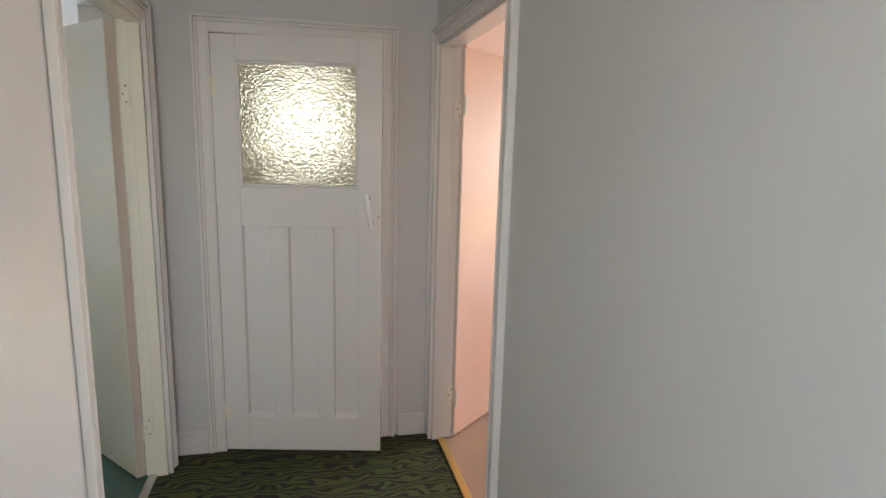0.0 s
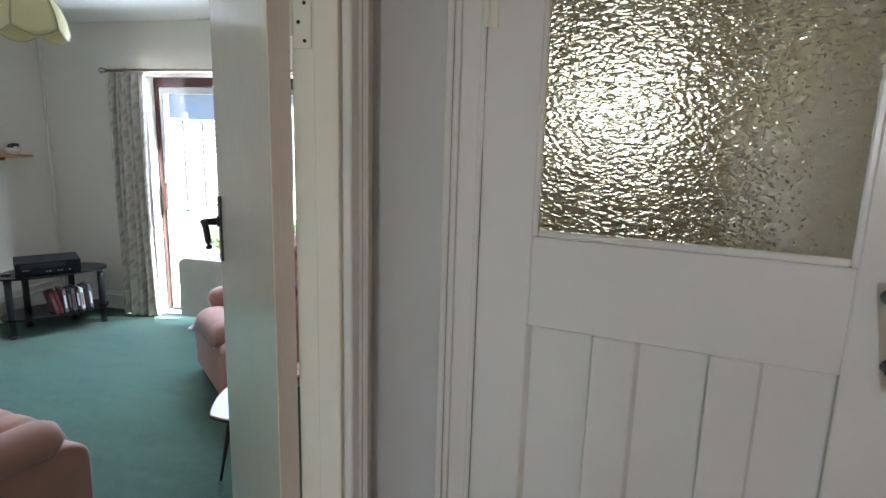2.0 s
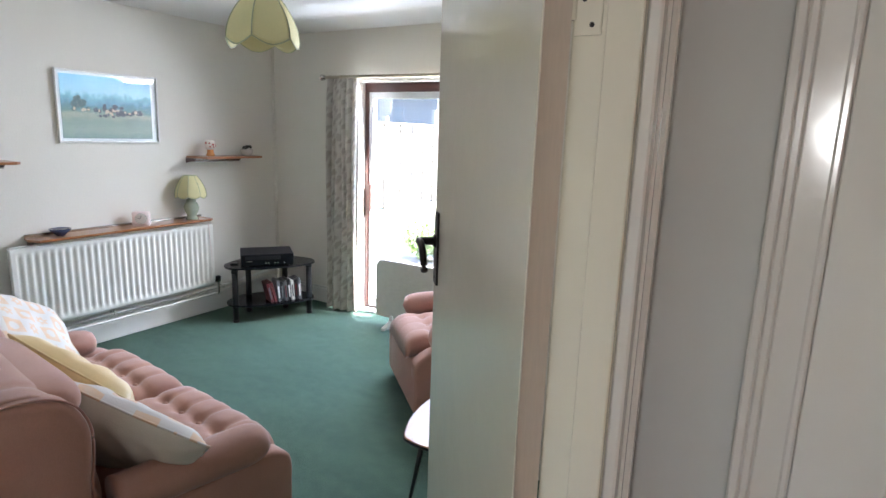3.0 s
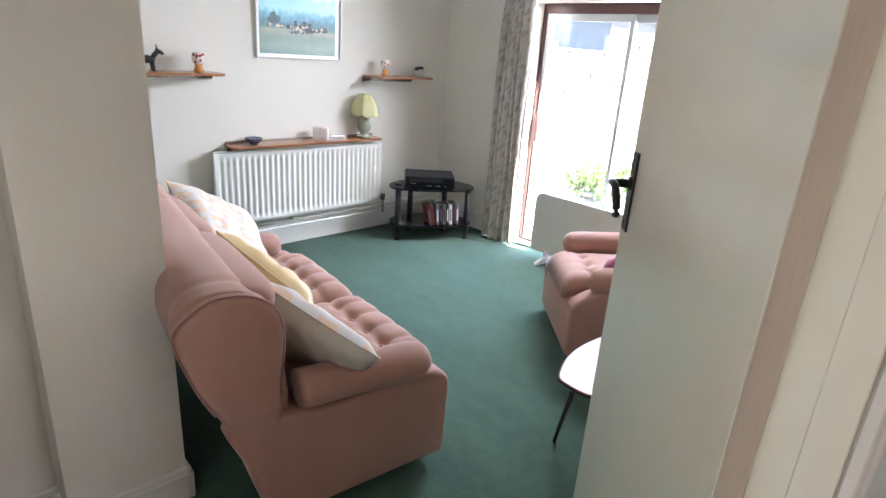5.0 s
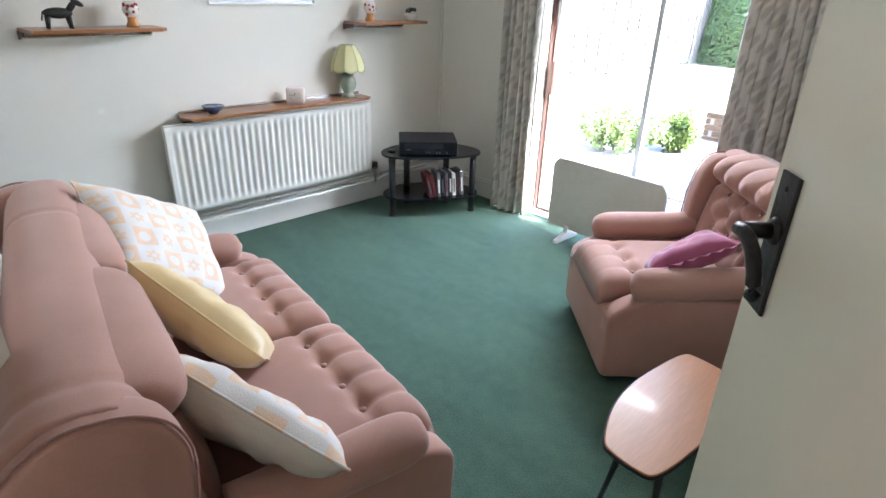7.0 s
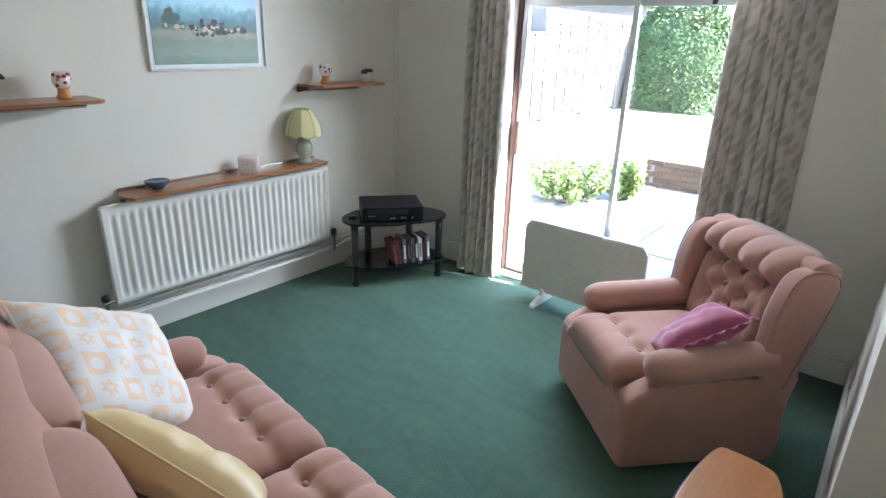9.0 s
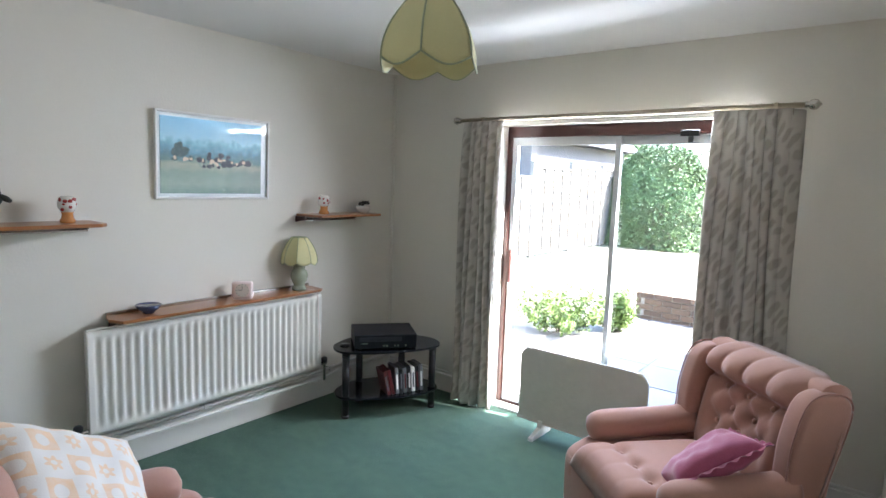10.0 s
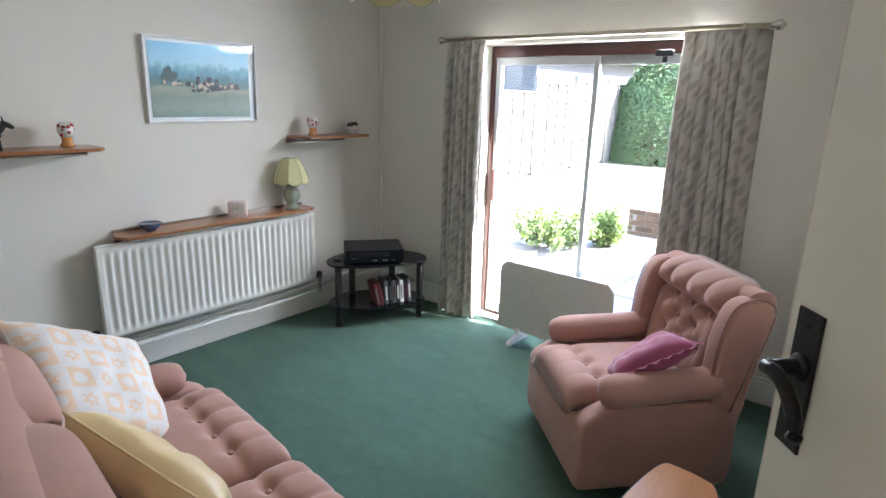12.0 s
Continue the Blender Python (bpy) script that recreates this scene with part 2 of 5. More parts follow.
def hall_carpet():
    m = material("patterned_hall_carpet", (0.04, 0.05, 0.012), 0.95, bump=(220, 0.003))
    n, l = m.node_tree.nodes, m.node_tree.links
    tc, w, no, ramp, mp = (n.new("ShaderNode" + k) for k in ("TexCoord", "TexWave", "TexNoise", "ValToRGB", "Mapping"))
    mp.inputs["Scale"].default_value = (1.0, 1.9, 1)
    l.new(tc.outputs["Object"], mp.inputs[0])
    w.wave_type, w.rings_direction = "RINGS", "Z"
    w.inputs["Scale"].default_value, w.inputs["Distortion"].default_value = 5.0, 16
    w.inputs["Detail"].default_value, w.inputs["Detail Scale"].default_value = 1.0, 1.3
    l.new(mp.outputs[0], w.inputs["Vector"])
    no.inputs["Scale"].default_value = 200
    l.new(tc.outputs["Object"], no.inputs["Vector"])
    mul = n.new("ShaderNodeMath")
    mul.operation = "MULTIPLY_ADD"
    mul.inputs[1].default_value, mul.inputs[2].default_value = 0.35, -0.17
    add = n.new("ShaderNodeMath")
    l.new(no.outputs[0], mul.inputs[0])
    l.new(mul.outputs[0], add.inputs[0])
    l.new(w.outputs["Fac"], add.inputs[1])
    e = ramp.color_ramp.elements
    e[0].position, e[0].color = 0.30, (0.012, 0.012, 0.006, 1)
    e[1].position, e[1].color = 0.62, (0.065, 0.075, 0.016, 1)
    l.new(add.outputs[0], ramp.inputs[0])
    l.new(ramp.outputs[0], n["Principled BSDF"].inputs["Base Color"])
    return m


HALLC = hall_carpet()


def curtain_cloth():
    """Beige cloth with a faded print of leaves and bars."""
    m = material("printed_curtain_cloth", (0.45, 0.41, 0.35), 0.9, bump=(350, 0.0006), sheen=0.2)
    n, l = m.node_tree.nodes, m.node_tree.links
    tc, mp, wa, wb, no, ramp = (n.new("ShaderNode" + k) for k in ("TexCoord", "Mapping", "TexWave", "TexWave", "TexNoise", "ValToRGB"))
    mp.inputs["Scale"].default_value = (2.2, 0.2, 1.0)
    l.new(tc.outputs["Object"], mp.inputs[0])
    for w, turn, size in ((wa, 38, 5.2), (wb, -34, 2.2)):
        m2 = n.new("ShaderNodeMapping")
        m2.inputs["Rotation"].default_value = (0, radians(turn), 0)
        l.new(mp.outputs[0], m2.inputs[0])
        l.new(m2.outputs[0], w.inputs["Vector"])
        w.bands_direction = "Z"
        w.inputs["Scale"].default_value, w.inputs["Distortion"].default_value = size, 7.5
        w.inputs["Detail"].default_value, w.inputs["Detail Scale"].default_value = 2.5, 0.9
    no.inputs["Scale"].default_value, no.inputs["Detail"].default_value = 40, 4
    l.new(mp.outputs[0], no.inputs["Vector"])
    mul, su = n.new("ShaderNodeMath"), n.new("ShaderNodeMath")
    mul.operation = "MULTIPLY"
    l.new(wa.outputs["Fac"], mul.inputs[0])
    l.new(wb.outputs["Fac"], mul.inputs[1])
    half = n.new("ShaderNodeMath")
    half.operation = "MULTIPLY_ADD"
    half.inputs[1].default_value, half.inputs[2].default_value = 0.3, -0.15
    l.new(no.outputs[0], half.inputs[0])
    l.new(mul.outputs[0], su.inputs[0])
    l.new(half.outputs[0], su.inputs[1])
    e = ramp.color_ramp.elements
    e[0].position, e[0].color = 0.12, (0.56, 0.53, 0.475, 1)
    e[1].position, e[1].color = 0.50, (0.42, 0.385, 0.335, 1)
    l.new(su.outputs[0], ramp.inputs[0])
    l.new(ramp.outputs[0], n["Principled BSDF"].inputs["Base Color"])
    p = n["Principled BSDF"]
    out = n["Material Output"]
    tr, ms = n.new("ShaderNodeBsdfTranslucent"), n.new("ShaderNodeMixShader")
    l.new(ramp.outputs[0], tr.inputs[0])
    ms.inputs[0].default_value = 0.18
    l.new(p.outputs[0], ms.inputs[1])
    l.new(tr.outputs[0], ms.inputs[2])
    l.new(ms.outputs[0], out.inputs[0])
    return m


CURTAIN = curtain_cloth()


def tile_print():
    """White cotton with a woven check of orange flowers and squares."""
    m = material("orange_check_cotton", (0.72, 0.68, 0.63), 0.85, bump=(260, 0.0007), sheen=0.2)
    n, l = m.node_tree.nodes, m.node_tree.links

    def math(op, a, b=None):
        k = n.new("ShaderNodeMath")
        k.operation = op
        for i, v in enumerate((a, b)):
            if v is None:
                continue
            if isinstance(v, (int, float)):
                k.inputs[i].default_value = v
            else:
                l.new(v, k.inputs[i])
        return k.outputs[0]

    tc, sep, ch, no = (n.new("ShaderNode" + k) for k in ("TexCoord", "SeparateXYZ", "TexChecker", "TexNoise"))
    l.new(tc.outputs["Object"], sep.inputs[0])
    no.inputs["Scale"].default_value = 45
    l.new(tc.outputs["Object"], no.inputs["Vector"])
    cell = 11.6
    u, v = (math("SUBTRACT", math("FRACT", math("ADD", math("MULTIPLY", sep.outputs[i], cell), 10.0)), 0.5) for i in (0, 1))
    r = math("SQRT", math("ADD", math("MULTIPLY", u, u), math("MULTIPLY", v, v)))
    petal = math("ADD", math("MULTIPLY", math("SINE", math("MULTIPLY", math("ARCTAN2", v, u), 6.0)), 0.07), 0.25)
    flower = math("MULTIPLY", math("LESS_THAN", r, petal), math("GREATER_THAN", r, 0.1))
    square = math("MULTIPLY", math("LESS_THAN", math("MAXIMUM", math("ABSOLUTE", u), math("ABSOLUTE", v)), 0.43), math("GREATER_THAN", r, 0.24))
    ch.inputs["Scale"].default_value = cell
    ch.inputs["Color1"].default_value, ch.inputs["Color2"].default_value = (0, 0, 0, 1), (1, 1, 1, 1)
    off = n.new("ShaderNodeVectorMath")
    off.inputs[1].default_value = (10.0 / cell, 10.0 / cell, 20.5 / cell)
    l.new(tc.outputs["Object"], off.inputs[0])
    flat = n.new("ShaderNodeVectorMath")
    flat.operation = "MULTIPLY"
    flat.inputs[1].default_value = (1, 1, 0)
    l.new(off.outputs[0], flat.inputs[0])
    l.new(flat.outputs[0], ch.inputs["Vector"])
    sel = math("ADD", math("MULTIPLY", ch.outputs["Fac"], square), math("MULTIPLY", math("SUBTRACT", 1.0, ch.outputs["Fac"]), flower))
    fac = math("MULTIPLY", sel, math("ADD", math("MULTIPLY", no.outputs[0], 0.7), 0.35))
    mix = n.new("ShaderNodeMix")
    mix.data_type = "RGBA"
    mix.inputs[6].default_value, mix.inputs[7].default_value = (0.66, 0.63, 0.60, 1), (0.72, 0.47, 0.27, 1)
    l.new(fac, mix.inputs[0])
    l.new(mix.outputs[2], n["Principled BSDF"].inputs["Base Color"])
    return m


CHECKF = tile_print()


def landscape_print():
    """A pale landscape: sky over hills, a line of trees, a field."""
    m = material("landscape_print", (0.3, 0.4, 0.45), 0.5)
    n, l = m.node_tree.nodes, m.node_tree.links
    tc, sep, no, add, ramp = (n.new("ShaderNode" + k) for k in ("TexCoord", "SeparateXYZ", "TexNoise", "Math", "ValToRGB"))
    l.new(tc.outputs["Object"], sep.inputs[0])
    no.inputs["Scale"].default_value, no.inputs["Detail"].default_value = 26, 10
    l.new(tc.outputs["Object"], no.inputs["Vector"])
    add.operation = "MULTIPLY_ADD"
    add.inputs[1].default_value = 0.11
    l.new(no.outputs[0], add.inputs[0])
    l.new(sep.outputs[2], add.inputs[2])
    r = n.new("ShaderNodeMapRange")
    r.inputs["From Min"].default_value, r.inputs["From Max"].default_value = -0.155, 0.245
    l.new(add.outputs[0], r.inputs[0])
    l.new(r.outputs[0], ramp.inputs[0])
    stops = ((0.0, (0.10, 0.17, 0.15)), (0.15, (0.19, 0.25, 0.20)), (0.30, (0.15, 0.21, 0.17)), (0.41, (0.24, 0.27, 0.20)), (0.47, (0.08, 0.16, 0.15)), (0.56, (0.07, 0.17, 0.20)), (0.62, (0.10, 0.24, 0.30)), (0.70, (0.15, 0.33, 0.41)), (0.76, (0.28, 0.50, 0.60)), (1.0, (0.22, 0.46, 0.62)))
    e = ramp.color_ramp.elements
    e[0].position, e[1].position = stops[0][0], stops[-1][0]
    e[0].color, e[1].color = (*stops[0][1], 1), (*stops[-1][1], 1)
    for pos, c in stops[1:-1]:
        e.new(pos).color = (*c, 1)
    l.new(ramp.outputs[0], n["Principled BSDF"].inputs["Base Color"])
    return m


LANDSCAPE = landscape_print()
SKETCH_GREEN = material("print_green", (0.04, 0.085, 0.08), 0.5, grain=(60, 0.5))
SKETCH_DARK = material("print_dark", (0.03, 0.04, 0.05), 0.5, grain=(60, 0.4))
MAROON = material("maroon_card", (0.10, 0.012, 0.014), 0.35, grain=(60, 0.4))
GREYCARD = material("grey_card", (0.12, 0.12, 0.13), 0.4, grain=(60, 0.4))
SKETCH_PALE = material("print_pale", (0.45, 0.36, 0.26), 0.5, grain=(60, 0.4))

# ---- building blocks ----


def mesh_of(name, bm, mat, smooth=False):
    me = bpy.data.meshes.new(name)
    bm.normal_update()
    bm.to_mesh(me)
    bm.free()
    for m in mat if isinstance(mat, (list, tuple)) else [mat]:
        me.materials.append(m)
    if smooth:
        me.polygons.foreach_set("use_smooth", [True] * len(me.polygons))
    return me


def part(name, bm, mat, parent, label="", smooth=False, m=None):
    """One mesh object under a thing or under a part."""
    ob = new(name, mesh_of(name, bm, mat, smooth))
    ob.parent = parent
    if m is not None:
        ob.matrix_basis = m
    return tagged(ob, label)


def thing(name, m, label, category, group="", kind=""):
    ob = new(name)
    ob.empty_display_size = 0.1
    ob.matrix_basis = m
    return tagged(ob, label, category, group, kind)


def solo(name, bm, mat, m, label, category, group="", kind="", smooth=False):
    ob = new(name, mesh_of(name, bm, mat, smooth))
    ob.matrix_basis = m
    return tagged(ob, label, category, group, kind)


def add_box(bm, a, b, bevel=0.0, seg=2):
    lo = [min(p, q) for p, q in zip(a, b)]
    hi = [max(p, q) for p, q in zip(a, b)]
    v = [bm.verts.new((x, y, z)) for x in (lo[0], hi[0]) for y in (lo[1], hi[1]) for z in (lo[2], hi[2])]
    fs = [bm.faces.new([v[i] for i in f]) for f in ((0, 1, 3, 2), (4, 6, 7, 5), (0, 4, 5, 1), (2, 3, 7, 6), (0, 2, 6, 4), (1, 5, 7, 3))]
    if bevel:
        edges = list({e for f in fs for e in f.edges})
        bmesh.ops.bevel(bm, geom=edges, offset=bevel, segments=seg, profile=0.5, affect="EDGES")
    return bm


def box(a, b, bevel=0.0, seg=2):
    return add_box(bmesh.new(), a, b, bevel, seg)


def add_lathe(bm, profile, at=(0, 0, 0), n=20, turn=None):
    """profile: (radius, height) from the bottom up; closed at both ends."""
    rings = []
    for r, z in profile:
        ring = []
        for i in range(n):
            a = 2 * math.pi * i / n
            p = Vector((r * math.cos(a), r * math.sin(a), z))
            ring.append(bm.verts.new((turn @ p if turn else p) + Vector(at)))
        rings.append(ring)
    for r0, r1 in zip(rings, rings[1:]):
        for i in range(n):
            bm.faces.new((r0[i], r0[(i + 1) % n], r1[(i + 1) % n], r1[i]))
    bm.faces.new(rings[0][::-1])
    bm.faces.new(rings[-1])
    return bm


def lathe(profile, at=(0, 0, 0), n=20, turn=None):
    return add_lathe(bmesh.new(), profile, at, n, turn)


def add_rod(bm, p0, p1, r0, r1=None, n=10):
    p0, p1 = Vector(p0), Vector(p1)
    q = (p1 - p0).to_track_quat("Z", "Y").to_matrix()
    return add_lathe(bm, ((r0, 0), (r0 if r1 is None else r1, (p1 - p0).length)), p0, n, q)


def rod(p0, p1, r0, r1=None, n=10):
    return add_rod(bmesh.new(), p0, p1, r0, r1, n)


def tube(points, r, n=8):
    bm = bmesh.new()
    pts = [Vector(p) for p in points]
    rings = []
    for i, p in enumerate(pts):
        d = (pts[min(i + 1, len(pts) - 1)] - pts[max(i - 1, 0)]).normalized()
        q = d.to_track_quat("Z", "Y").to_matrix()
        rings.append([bm.verts.new(p + q @ Vector((r * math.cos(2 * math.pi * k / n), r * math.sin(2 * math.pi * k / n), 0))) for k in range(n)])
    for a, b in zip(rings, rings[1:]):
        for k in range(n):
            bm.faces.new((a[k], a[(k + 1) % n], b[(k + 1) % n], b[k]))
    bm.faces.new(rings[0][::-1])
    bm.faces.new(rings[-1])
    return bm


def add_prism(bm, outline, axis, lo, hi, bevel=0.0, seg=3):
    """An outline (2D) pushed along an axis from lo to hi."""
    def put(p, q, t):
        return {"x": (t, p, q), "y": (p, t, q), "z": (p, q, t)}[axis]
    a = [bm.verts.new(put(p, q, lo)) for p, q in outline]
    b = [bm.verts.new(put(p, q, hi)) for p, q in outline]
    k = len(a)
    caps = [bm.faces.new(a), bm.faces.new(b)]
    for i in range(k):
        bm.faces.new((a[i], b[i], b[(i + 1) % k], a[(i + 1) % k]))
    bmesh.ops.recalc_face_normals(bm, faces=bm.faces)
    if bevel:
        bmesh.ops.bevel(bm, geom=list({e for f in caps for e in f.edges}), offset=bevel, segments=seg, profile=0.5, affect="EDGES")
    return bm


def prism(outline, axis, lo, hi, bevel=0.0, seg=3):
    return add_prism(bmesh.new(), outline, axis, lo, hi, bevel, seg)


def smooth_line(points, steps=6):
    """A closed Catmull-Rom line through the points."""
    out = []
    k = len(points)
    for i in range(k):
        p0, p1, p2, p3 = (Vector((*points[(i + j - 1) % k], 0)) for j in range(4))
        for s in range(steps):
            t = s / steps
            p = 0.5 * (2 * p1 + (p2 - p0) * t + (2 * p0 - 5 * p1 + 4 * p2 - p3) * t * t + (3 * p1 - p0 - 3 * p2 + p3) * t ** 3)
            out.append((p.x, p.y))
    return out


def surface(fn, nu, nv, closed_back=None):
    """A sheet fn(u, v), u and v from 0 to 1; closed_back: a second sheet joined to its rim."""
    bm = bmesh.new()
    def grid(f):
        return [[bm.verts.new(f(i / nu, j / nv)) for j in range(nv + 1)] for i in range(nu + 1)]
    g = grid(fn)
    for i in range(nu):
        for j in range(nv):
            bm.faces.new((g[i][j], g[i + 1][j], g[i + 1][j + 1], g[i][j + 1]))
    if closed_back:
        h = grid(closed_back)
        for i in range(nu):
            for j in range(nv):
                bm.faces.new((h[i][j], h[i][j + 1], h[i + 1][j + 1], h[i + 1][j]))
        for i in range(nu):
            bm.faces.new((g[i][0], h[i][0], h[i + 1][0], g[i + 1][0]))
            bm.faces.new((g[i][nv], g[i + 1][nv], h[i + 1][nv], h[i][nv]))
        for j in range(nv):
            bm.faces.new((g[0][j], g[0][j + 1], h[0][j + 1], h[0][j]))
            bm.faces.new((g[nu][j], h[nu][j], h[nu][j + 1], g[nu][j + 1]))
    bmesh.ops.recalc_face_normals(bm, faces=bm.faces)
    return bm


def structure(name, boxes, mat, label, category="wall"):
    bm = bmesh.new()
    for a, b in boxes:
        add_box(bm, a, b)
    return solo(name, bm, mat, Matrix(), label, category, kind="structure")


# ---- the rooms ----
H = 2.31          # ceiling
HEAD = 1.99       # door heads
WX, NY, EX = -4.49, 6.0, -1.36            # living room walls
HL, HR, HN = -0.66, 0.60, 3.20             # hall walls
LS, LN = 2.185, 3.03                       # living room doorway
RS, RN = 2.15, 3.12                        # kitchen doorway
WIN0, WIN1, WINT = -3.525, -2.02, 1.905    # garden door opening

solo("floor", box((-4.6, 1.95, -0.12), (-0.715, 6.12, 0.0)), GREENC, Matrix(), "worn green carpet across the living room", "floor", kind="structure")
solo("floor_hall", box((-0.715, -1.1, -0.12), (0.65, 3.32, 0.0)), HALLC, Matrix(), "dark olive patterned carpet in the hall", "floor", kind="structure")
solo("floor_kitchen", box((0.65, -0.2, -0.12), (3.75, 5.75, -0.004)), BEIGEC, Matrix(), "beige carpet in the kitchen diner", "floor", kind="structure")
solo("floor_back_room", box((-1.45, 3.32, -0.12), (0.65, 5.75, -0.002)), BEIGEC, Matrix(), "pale floor of the back room", "floor", kind="structure")
solo("ceiling", box((-4.6, 1.9, H), (-0.7, 6.2, H + 0.12)), CEIL, Matrix(), "plain white ceiling of the living room", "ceiling", kind="structure")
solo("ceiling_hall", box((-0.7, -1.1, H), (0.66, 3.3, H + 0.12)), CEIL, Matrix(), "plain white ceiling of the hall", "ceiling", kind="structure")
solo("ceiling_kitchen", box((0.66, -0.3, H), (3.8, 5.8, H + 0.12)), CEIL, Matrix(), "plain white ceiling of the kitchen", "ceiling", kind="structure")
solo("ceiling_back_room", box((-0.7, 3.3, H), (0.66, 5.8, H + 0.12)), CEIL, Matrix(), "plain white ceiling of the back room", "ceiling", kind="structure")

structure("wall_west", [((WX - 0.12, 2.1, -0.1), (WX, 6.25, H))], WALL, "pale cream painted wall with faint marks")
structure("wall_north", [((WX, NY, -0.1), (WIN0, NY + 0.25, H)), ((WIN1, NY, -0.1), (EX + 0.12, NY + 0.25, H)), ((WIN0, NY, WINT), (WIN1, NY + 0.25, H))], WALL, "pale cream wall round the garden door")
structure("wall_east", [((EX, 4.5, -0.1), (EX + 0.1, NY, H)), ((EX + 0.1, 4.5, -0.1), (-0.755, 4.6, H)), ((-0.755, LN + 0.03, -0.1), (HL - 0.004, 4.6, H))], WALL, "pale cream inner wall beside the armchair")
structure("wall_south", [((-2.46, 2.1, -0.1), (-0.755, 2.16, H))], WALL, "pale cream alcove wall by the door")
structure("chimney_breast", [((-3.9, 2.44, -0.1), (-2.30, 2.78, H)), ((-3.9, 2.1, -0.1), (-2.46, 2.44, H))], WALL, "cream chimney breast behind the sofa")
structure("wall_southwest", [((WX, 2.1, -0.1), (-3.9, 2.2, H))], WALL, "pale cream alcove wall beyond the chimney breast")
structure("wall_hall_west", [((-0.755, -1.1, -0.1), (HL, LS - 0.03, H)), ((-0.755, LS - 0.03, HEAD + 0.03), (HL, LN + 0.03, H)), ((HL - 0.004, LN + 0.03, -0.1), (HL, HN, H))], HALLWALL, "pale ribbed wallpaper beside the doorway")
structure("wall_hall_north", [((HL - 0.004, HN, -0.1), (-0.455, HN + 0.11, H)), ((0.365, HN, -0.1), (HR + 0.115, HN + 0.11, H)), ((-0.455, HN, HEAD + 0.03), (0.365, HN + 0.11, H))], HALLWALL, "pale ribbed wallpaper round the glazed door")
structure("wall_hall_east", [((HR, -1.1, -0.1), (HR + 0.115, RS - 0.03, H)), ((HR, RN + 0.03, -0.1), (HR + 0.115, HN, H)), ((HR, RS - 0.03, HEAD + 0.03), (HR + 0.115, RN + 0.03, H))], HALLWALL, "pale grey ribbed wallpaper along the hall")
structure("wall_hall_south", [((HL, -1.1, -0.1), (-0.26, -0.98, H)), ((0.06, -1.1, -0.1), (HR, -0.98, H)), ((-0.26, -1.1, -0.1), (0.06, -0.98, 1.42)), ((-0.26, -1.1, 1.82), (0.06, -0.98, H))], HALLWALL, "pale wallpaper at the hall's end")
structure("wall_kitchen", [((HR + 0.115, 5.55, -0.1), (1.75, 5.65, H)), ((2.75, 5.55, -0.1), (3.7, 5.65, H)), ((1.75, 5.55, -0.1), (2.75, 5.65, 1.05)), ((1.75, 5.55, 1.95), (2.75, 5.65, H)),
                           ((3.6, -0.2, -0.1), (3.72, 3.1, H)), ((3.6, 4.7, -0.1), (3.72, 5.55, H)), ((3.6, 3.1, -0.1), (3.72, 4.7, 1.1)), ((3.6, 3.1, 1.95), (3.72, 4.7, H)),
                           ((HR + 0.115, -0.2, -0.1), (3.6, -0.1, H)), ((HR + 0.119, HN + 0.11, -0.1), (HR + 0.18, 5.55, H))], PEACH, "peach painted walls of the kitchen diner")
structure("wall_back_room", [((-1.255, 4.604, -0.1), (-1.2, 5.6, H)), ((-1.255, 5.6, -0.1), (-0.33, 5.7, H)), ((0.41, 5.6, -0.1), (HR + 0.115, 5.7, H)), ((-0.33, 5.6, -0.1), (0.41, 5.7, 1.50)), ((-0.33, 5.6, 1.90), (0.41, 5.7, H)), ((HR + 0.05, HN + 0.11, -0.1), (HR + 0.115, 5.6, H)), ((HL, HN + 0.11, -0.1), (-0.6, 4.6, H))], BACKROOM, "dim buff walls of the back room")


def skirting(name, runs, label):
    """runs: (x0, y0, x1, y1, nx, ny): along a wall, thick towards (nx, ny)."""
    bm = bmesh.new()
    for x0, y0, x1, y1, nx, ny, h in runs:
        for t, z0, z1 in ((0.020, 0.0, h - 0.022), (0.013, h - 0.022, h)):
            add_box(bm, (x0, y0, z0), (x1 + nx * t, y1 + ny * t, z1), 0.004, 1)
    return solo(name, bm, SKIRT, Matrix(), label, "skirting", kind="structure")


skirting("baseboard", [(WX, 2.2, WX, NY, 1, 0, 0.17), (WX + 0.02, NY, WIN0 - 0.003, NY, 0, -1, 0.15), (WIN1 + 0.003, NY, EX - 0.02, NY, 0, -1, 0.15), (EX, 4.5, EX, NY, -1, 0, 0.13),
                      (-3.9, 2.78, -2.282, 2.78, 0, 1, 0.13), (-2.30, 2.44, -2.30, 2.78, 1, 0, 0.13), (-2.46, 2.18, -2.46, 2.44, 1, 0, 0.13), (-2.44, 2.16, -0.76, 2.16, 0, 1, 0.004 + 0.12)], "cream painted skirting board round the living room")
skirting("baseboard_hall", [(HL, HN, -0.505, HN, 0, -1, 0.12), (0.43, HN, HR - 0.0, HN, 0, -1, 0.12), (HR, -0.98, HR, RS - 0.085, -1, 0, 0.12), (HL, -0.98, HL, LS - 0.085, 1, 0, 0.12)], "white painted skirting board in the hall")


